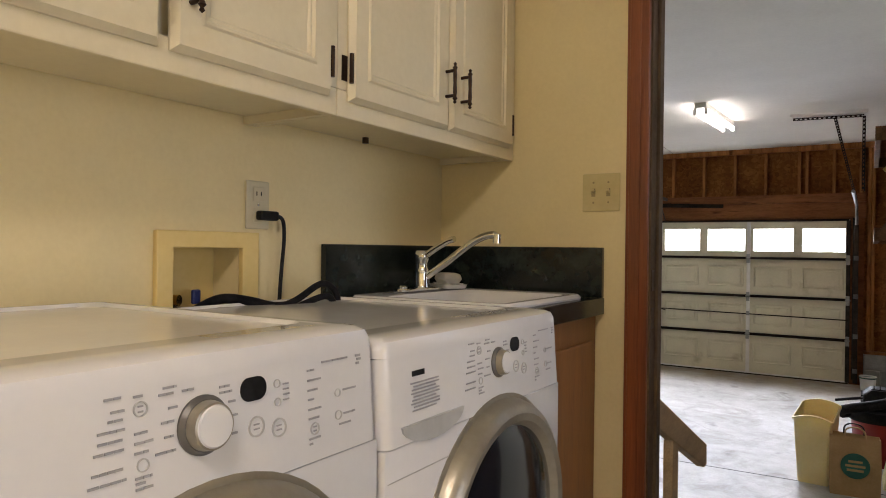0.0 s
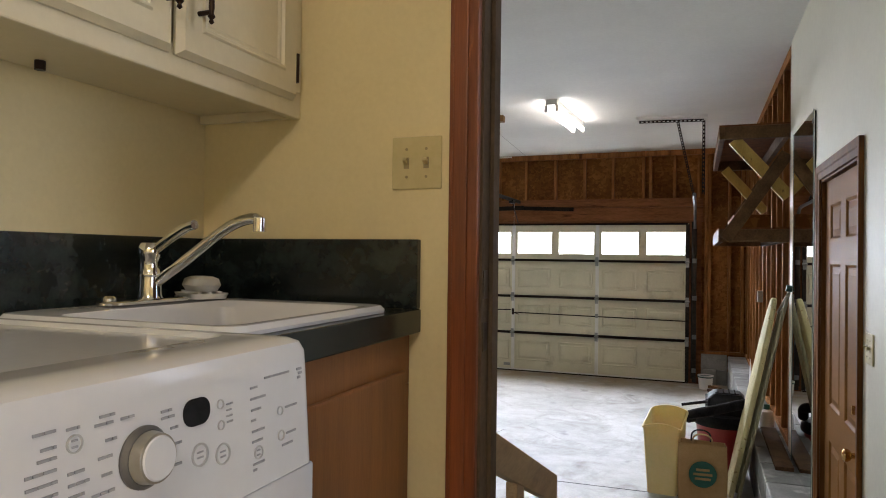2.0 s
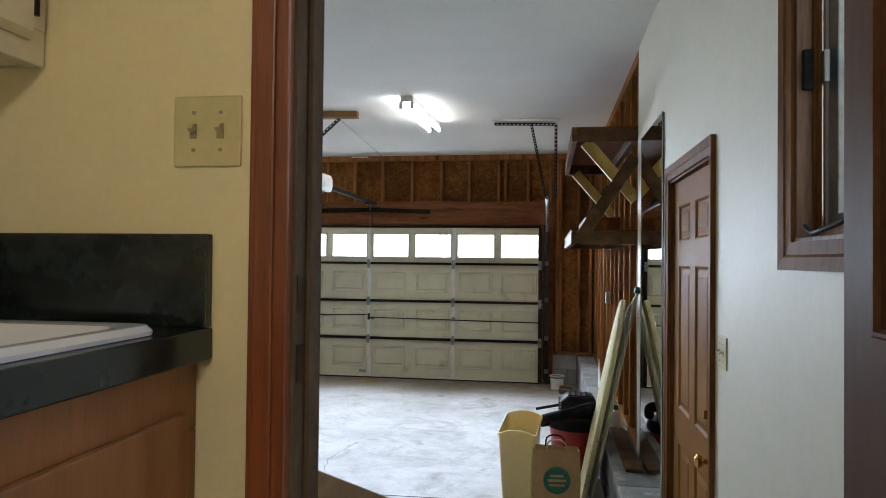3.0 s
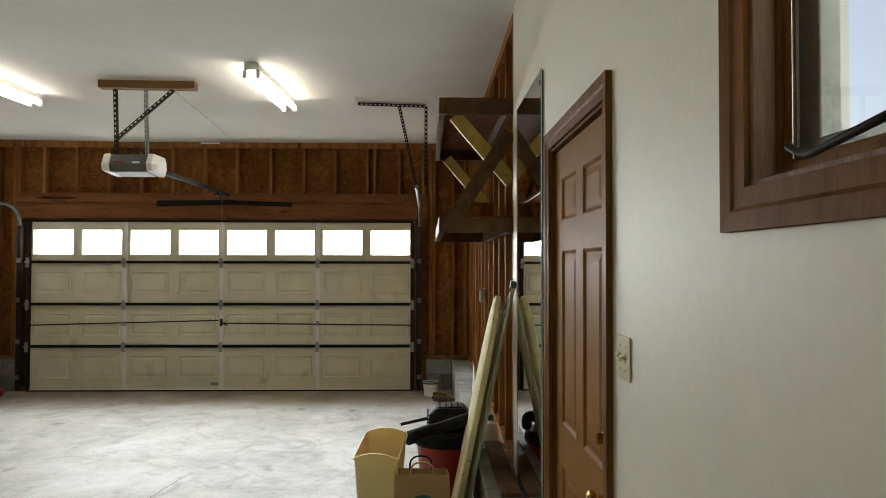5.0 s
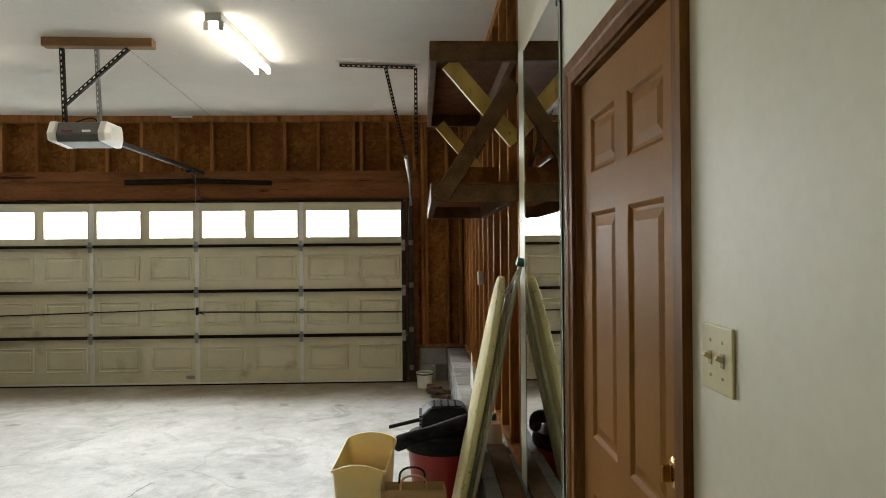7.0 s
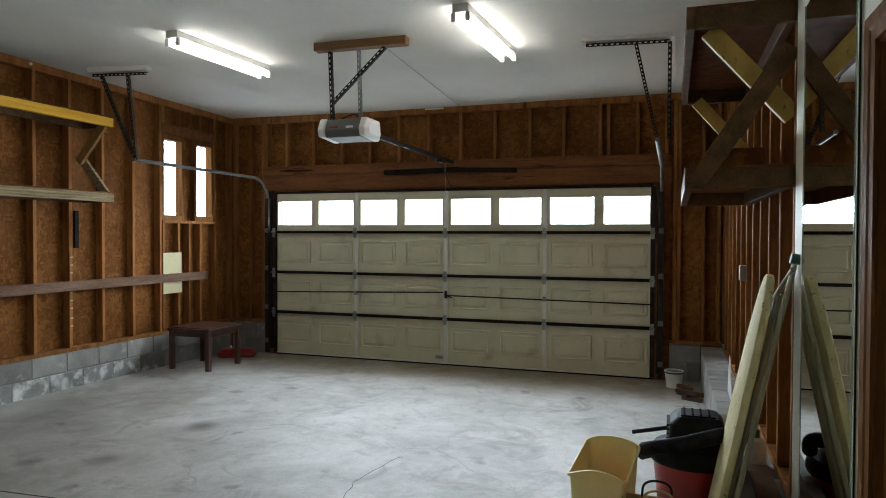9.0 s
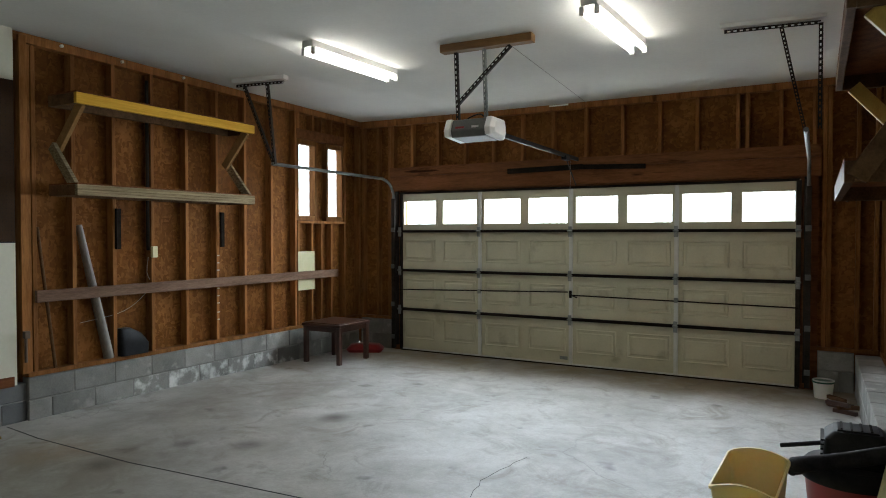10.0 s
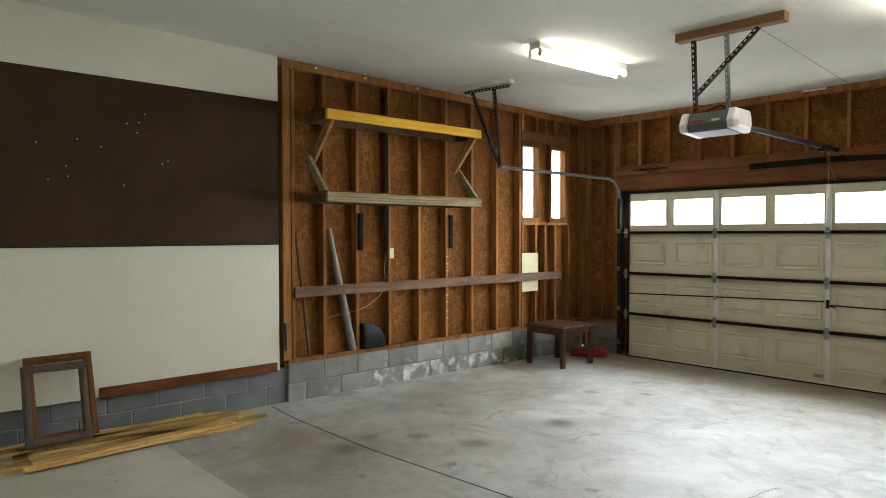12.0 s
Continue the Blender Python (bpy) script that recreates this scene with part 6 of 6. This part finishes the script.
inn = [bm.verts.new(v.co * 0.985 + Vector((0, 0, 0.004))) for v in hi]
low = [bm.verts.new(c) for c in ((-0.14, -0.07, 0.02), (0.14, -0.07, 0.02), (0.14, 0.07, 0.02), (-0.14, 0.07, 0.02))]
for p, q in ((lo, mid), (mid, hi), (hi, inn), (inn, low)):
    for i in range(4):
        bm.faces.new((p[i], p[(i + 1) % 4], q[(i + 1) % 4], q[i]))
bm.faces.new(lo[::-1])
bm.faces.new(low)
part("sack", bm, M_KRAFT, bg)
part("print", lathe(bmesh.new(), [(0.088, 0), (0.088, 0.0012), (0.080, 0.0014)], 40, Matrix.Translation((0.0, -0.0885, 0.215)) @ pose(0, 0, 0, 90, 0, 0)), M_PRINT, bg, "round dark green print")
pb = bmesh.new()
for z, w in ((0.245, 0.085), (0.215, 0.12), (0.185, 0.10)):
    bx(pb, -w / 2, w / 2, -0.0915, -0.0902, z - 0.008, z + 0.008)
part("lettering", pb, M_KRAFT, bg, "pale lettering bars")
for y, mat in ((-0.066, M_KRAFT), (0.056, M_BLACK)):
    part("handle", tube(bmesh.new(), [(-0.065, y, 0.40), (-0.06, y, 0.45), (-0.03, y - 0.005, 0.475), (0.02, y - 0.005, 0.475), (0.055, y, 0.45), (0.06, y, 0.40)], 0.0055), mat, bg, "twisted paper handle", smooth=True)

# ---- wet vacuum ----
vc = thing("wet_vacuum", pose(2.755, -4.10, 0.0), "red and black wet vacuum with a thick black hose", "vacuum cleaner")
part("tub", lathe(bmesh.new(), [(0.165, 0.06), (0.175, 0.09), (0.205, 0.39), (0.212, 0.40)], 36), M_RED, vc, "red plastic tub", smooth=True)
part("lid", lathe(bmesh.new(), [(0.222, 0.395), (0.228, 0.41), (0.225, 0.445), (0.20, 0.472), (0.10, 0.485)], 36), M_BLACK, vc, smooth=True)
hd = part("motor_head", shifted(basin(bmesh.new(), [(-0.125, 0.14, -0.13, 0.13, 0.03, 0.475), (-0.13, 0.145, -0.135, 0.135, 0.03, 0.50), (-0.12, 0.14, -0.125, 0.125, 0.03, 0.600), (-0.085, 0.115, -0.10, 0.10, 0.03, 0.632)]), Vector((0, 0, 0))), M_BLACK, vc, "black motor head", smooth=True)
for i in range(5):
    part("vent_rib", box(-0.138, -0.10, -0.10, 0.10, 0.495 + 0.022 * i, 0.503 + 0.022 * i), M_BLACK, hd)
part("handle_top", box(-0.07, 0.10, -0.08, 0.08, 0.6322, 0.640), M_BLACK, hd, bevel=0.004)
for i in range(4):
    part("vent_rib", box(-0.055 + 0.04 * i, -0.045 + 0.04 * i, -0.07, 0.07, 0.6402, 0.645), M_STRUT, hd)
part("label", box(-0.1265, -0.1245, -0.06, 0.05, 0.52, 0.57), M_BUTTON, hd, "pale printed label")
part("hose", tube(bmesh.new(), [(-0.245, -0.22, 0.485), (-0.18, -0.265, 0.515), (-0.05, -0.285, 0.555), (0.10, -0.27, 0.60), (0.19, -0.20, 0.605), (0.22, -0.10, 0.57), (0.21, 0.0, 0.50)], 0.036, 14), M_HOSE, vc, "thick ribbed black hose", smooth=True)
part("wand", tube(bmesh.new(), [(-0.31, -0.05, 0.520), (-0.22, -0.05, 0.540), (-0.11, -0.03, 0.56)], 0.011), M_BLACK, vc, smooth=True)
part("inlet", rod(bmesh.new(), (-0.20, -0.05, 0.43), (-0.26, -0.12, 0.43), 0.03, 16), M_BLACK, vc, smooth=True)
for a in (45, 135, 225, 315):
    part("caster", rod(bmesh.new(), (0.15 * math.cos(radians(a)), 0.15 * math.sin(radians(a)) - 0.012, 0.031), (0.15 * math.cos(radians(a)), 0.15 * math.sin(radians(a)) + 0.012, 0.031), 0.03, 16), M_BLACK, vc, smooth=True)

# ---- small things along the ledge ----
bu = thing("bucket", pose(2.66, -0.33, floor_z(-0.33)), "small white plastic bucket with a green label band", "bucket")
part("pail", lathe(bmesh.new(), [(0.078, 0), (0.092, 0.165), (0.098, 0.168), (0.098, 0.178), (0.090, 0.178), (0.074, 0.01)], 28), M_BISQUE, bu, smooth=True)
part("band", lathe(bmesh.new(), [(0.0965, 0.150), (0.0975, 0.164), (0.094, 0.165)], 28), M_GREENCAP, bu, "green band", smooth=True)
bo = thing("bottle", pose(3.06, -3.96, 0.362), "white plastic bottle with a green cap on the ledge", "bottle")
part("body", lathe(bmesh.new(), [(0.05, 0), (0.055, 0.01), (0.055, 0.10), (0.045, 0.125), (0.02, 0.135), (0.018, 0.14)], 24), M_BISQUE, bo, smooth=True)
part("cap", lathe(bmesh.new(), [(0.022, 0.1405), (0.022, 0.175), (0.018, 0.178)], 18), M_GREENCAP, bo, smooth=True)
solid("folded_paper", prism(bmesh.new(), [(-2.55, 0.362), (-2.20, 0.362), (-2.24, 0.50), (-2.33, 0.66)], 3.05, 3.056, "x"), M_BISQUE, "folded white paper sheet standing on the block ledge", "paper")
solid("ledge_plank", box(3.01, 3.115, -5.10, -4.05, 0.3615, 0.385), M_DPINE, "short weathered plank lying on the block ledge", "plank", bevel=0.003)
sc = thing("scrap_pile", pose(2.80, -0.85, floor_z(-0.85)), "small heap of dark wood offcuts on the floor", "wood scraps")
rngs = random.Random(8)
for i in range(6):
    p = box(-0.10, 0.10, -0.02, 0.02, 0.0, 0.035, m=pose(rngs.uniform(-0.06, 0.06), rngs.uniform(-0.12, 0.12), 0.036 * (i // 2), 0, 0, rngs.uniform(-60, 60)))
    part("offcut", p, M_DARKWOOD if i % 2 else M_DPINE, sc, bevel=0.003)
eb = thing("outlet_box", pose(RX + 0.004, -2.52, 1.24), "grey metal outlet box on a stud", "outlet box")
part("box", box(-0.045, 0.0, -0.03, 0.03, 0, 0.11), M_GALV, eb, bevel=0.003)
part("cover", box(-0.048, -0.0455, -0.028, 0.028, 0.004, 0.106), M_BISQUE, eb)

# ================= garage: left wall =================
pb = thing("pegboard", pose(LX + 0.0125, -4.742, 1.500), "large dark brown pegboard panel with a few bare hooks", "pegboard")
part("board", box(0.0, 0.012, -3.40, 0.0, 0.0, 1.31), M_PEG, pb, bevel=0.002)
part("edge_strip", box(0.0005, 0.0145, -3.40, 0.0, -0.010, -0.0005), M_BLACK, pb)
rngp = random.Random(21)
for i in range(18):
    y, z = -rngp.uniform(1.0, 2.5), rngp.uniform(0.45, 1.1)
    part("hook", rod(bmesh.new(), (0.012, y, z), (0.022, y, z - 0.004), 0.0045, 8), M_CABLE, pb)
# rows of holes, built as small dark studs in one piece
hm = bmesh.new()
for iy in range(96):
    for iz in range(37):
        y, z = -0.03 - 0.0352 * iy, 0.02 + 0.0352 * iz
        v = [hm.verts.new((0.0124, y + 0.004 * a, z + 0.004 * b)) for a, b in ((-1, 0), (0, -1), (1, 0), (0, 1))]
        hm.faces.new(v)
hl = part("perforation", hm, M_BLACK, pb, "regular rows of small holes")
tagged(hl, kind="stuff")
solid("drywall_trim", box(LX + 0.0125, LX + 0.03, -6.29, -4.765, 0.316, 0.397), M_TRIMBOARD, "stained brown board along the bottom of the drywall", "trim", kind="structure", bevel=0.003)

rl = solid("nailing_rail", box(LX + 0.001, LX + 0.036, -4.58, -0.53, 0.985, 1.085), M_RAILBOARD, "grey-brown board nailed across the studs", "rail board", bevel=0.003)
# black strips put in for dark, shaded gaps at the studs
for y0, z0 in ((-3.815, 1.20), (-2.555, 1.20)):
    solid("shelf_bracket", box(LX + 0.001, LX + 0.03, y0 - 0.024, y0 + 0.024, z0 + 0.22, z0 + 0.60), M_STRUT, "black strip standing in for a shaded gap at a stud", "bracket", "stud brackets", bevel=0.003)
so = thing("wall_outlet", pose(LX, -3.425, 1.385), "ivory outlet box fixed to a stud with a cable", "outlet")
part("box", box(0.0, 0.035, -0.028, 0.028, -0.055, 0.055), M_IVORYG, so, bevel=0.004)
part("cable", tube(bmesh.new(), [(-0.02, -0.04, -0.05), (-0.03, -0.05, -0.2), (-0.03, -0.02, -0.35), (-0.02, -0.3, -0.55), (-0.02, -0.75, -0.62)], 0.0028), M_CABLE, so, smooth=True)
solid("conduit", rod(bmesh.new(), (LX - 0.03, -3.46, 1.40), (LX - 0.03, -3.46, CZ - 0.08), 0.016, 12), M_DARKMETAL, "dark conduit running up between studs", "conduit", smooth=True)
solid("yellow_sheet", box(LX + 0.0006, LX + 0.002, -1.30, -0.985, 0.845, 1.34), M_SHEET, "pale yellow sheet pinned across two studs", "paper panel")
pole = solid("metal_pole", rod(bmesh.new(), (LX - 0.035, -3.885, 0.405), (LX - 0.042, -4.165, 1.64), 0.046, 16, 0.030), M_POLE, "grey metal pole leaning between the studs", "pole", smooth=True)
bmq = rod(bmesh.new(), (LX - 0.02, -4.40, 0.404), (LX - 0.06, -4.52, 1.62), 0.014, 10)
solid("wooden_stick", bmq, M_DPINE, "dark wooden stick leaning between the studs", "stick", smooth=True)
bk = basin(bmesh.new(), [(-0.05, 0.05, -0.15, 0.15, 0.04, 0.0), (-0.055, 0.055, -0.16, 0.15, 0.04, 0.10), (-0.045, 0.045, -0.16, 0.07, 0.03, 0.20), (-0.03, 0.03, -0.155, -0.05, 0.02, 0.265)])
bag2 = solid("black_bag", bk, M_BLACK, "crumpled black bag on the sole plate", "bag", smooth=True)
bag2.matrix_world = pose(LX - 0.02, -3.64, 0.404)
cm = bmesh.new()
for i, z in enumerate((0.62, 0.70, 0.80, 0.88, 0.96, 1.16, 1.24, 1.32)):
    bx(cm, LX - 0.0005, LX + 0.003, -2.615, -2.585, z, z + 0.012)
solid("stud_tags", cm, M_CABLE, "small white tags stapled up a stud", "tags")

# ---- stool bench ----
be = thing("bench", pose(-2.68, -1.12, floor_z(-1.12)), "dark mahogany low bench with square legs", "bench")
part("seat", box(-0.295, 0.295, -0.315, 0.315, 0.455, 0.49), M_DARKWOOD, be, bevel=0.008)
part("seat_rim", box(-0.275, 0.275, -0.295, 0.295, 0.4905, 0.502), M_SEAT, be, bevel=0.006)
for x in (-0.27, 0.25):
    part("apron", box(x, x + 0.02, -0.24, 0.24, 0.395, 0.4545), M_DARKWOOD, be)
for y in (-0.29, 0.27):
    part("apron", box(-0.22, 0.22, y, y + 0.02, 0.395, 0.4545), M_DARKWOOD, be)
for x in (-0.255, 0.255):
    for y in (-0.275, 0.275):
        part("leg", box(x - 0.026, x + 0.026, y - 0.026, y + 0.026, 0.0, 0.4548), M_DARKWOOD, be, bevel=0.004)
rp = basin(bmesh.new(), [(-0.22, 0.22, -0.14, 0.14, 0.05, 0.0), (-0.25, 0.25, -0.16, 0.16, 0.06, 0.04), (-0.20, 0.19, -0.11, 0.12, 0.05, 0.095), (-0.08, 0.06, -0.05, 0.06, 0.03, 0.11)])
rb2 = solid("red_sack", rp, M_RED, "crumpled red plastic sack on the floor by the bench", "sack", smooth=True)
rb2.matrix_world = pose(-2.78, -0.36, floor_z(-0.36), 0, 0, 30)


# ---- leaning picture frames ----
def picture_frame(m, w, h, b, material, label):
    t = thing("picture_frame", m, label, "picture frame", "leaning frames")
    for u0, u1, v0, v1, n in ((0, w, 0, b, "bottom_rail"), (0, w, h - b, h, "top_rail"), (0, b, b + 0.0005, h - b - 0.0005, "side_rail"), (w - b, w, b + 0.0005, h - b - 0.0005, "side_rail")):
        bm = box(0.0, 0.024, u0, u1, v0, v1)
        bx(bm, 0.0245, 0.034, u0 + 0.012, u1 - 0.012, v0 + 0.012, v1 - 0.012)
        part(n, bm, material, t, bevel=0.003)
    return t


picture_frame(pose(-2.915, -6.80, 0.10, 0, -17, 2), 0.45, 0.62, 0.055, M_CASING, "empty brown wooden frame leaning on the wall")
picture_frame(pose(-2.855, -6.84, 0.10, 0, -19, -2), 0.42, 0.57, 0.052, M_FRAMEGREY, "empty grey-brown wooden frame leaning on the wall")

# ---- stacked boards ----
rngw = random.Random(4)
for i in range(15):
    L = rngw.uniform(1.2, 2.3)
    w = rngw.uniform(0.05, 0.10)
    layer = i // 4
    x = -3.05 + 0.112 * (i % 4) + rngw.uniform(-0.03, 0.03) + 0.012 * layer
    y1 = -5.0 - rngw.uniform(0.0, 0.28) - 0.12 * layer
    b = solid("board", box(-w / 2, w / 2, -L, 0, 0, 0.020), M_FRESHPINE, "rough pale yellow pine board in a loose pile on the floor", "board", "boards by the wall", bevel=0.002)
    b.matrix_world = pose(x, y1, 0.001 + 0.0212 * layer, 0, 0, rngw.uniform(-8.0, 5.0) if layer else rngw.uniform(-1.5, 0.8))

solid("paper_scrap", box(-0.30, -0.06, 0.036, 0.0495, CZ - 0.022, CZ - 0.006), M_BISQUE, "torn white paper strip on the top plate", "paper scrap")
cd = thing("conduit_box", pose(LX + 0.0305, -4.68, 0.40), "dark metal conduit stub beside the end stud", "conduit")
part("pipe", rod(bmesh.new(), (0.012, 0, 0.10), (0.012, 0, 0.30), 0.011, 12), M_FRAMEGREY, cd, smooth=True)
part("box", box(0.0005, 0.04, -0.022, 0.022, 0.30, 0.36), M_FRAMEGREY, cd, bevel=0.004)
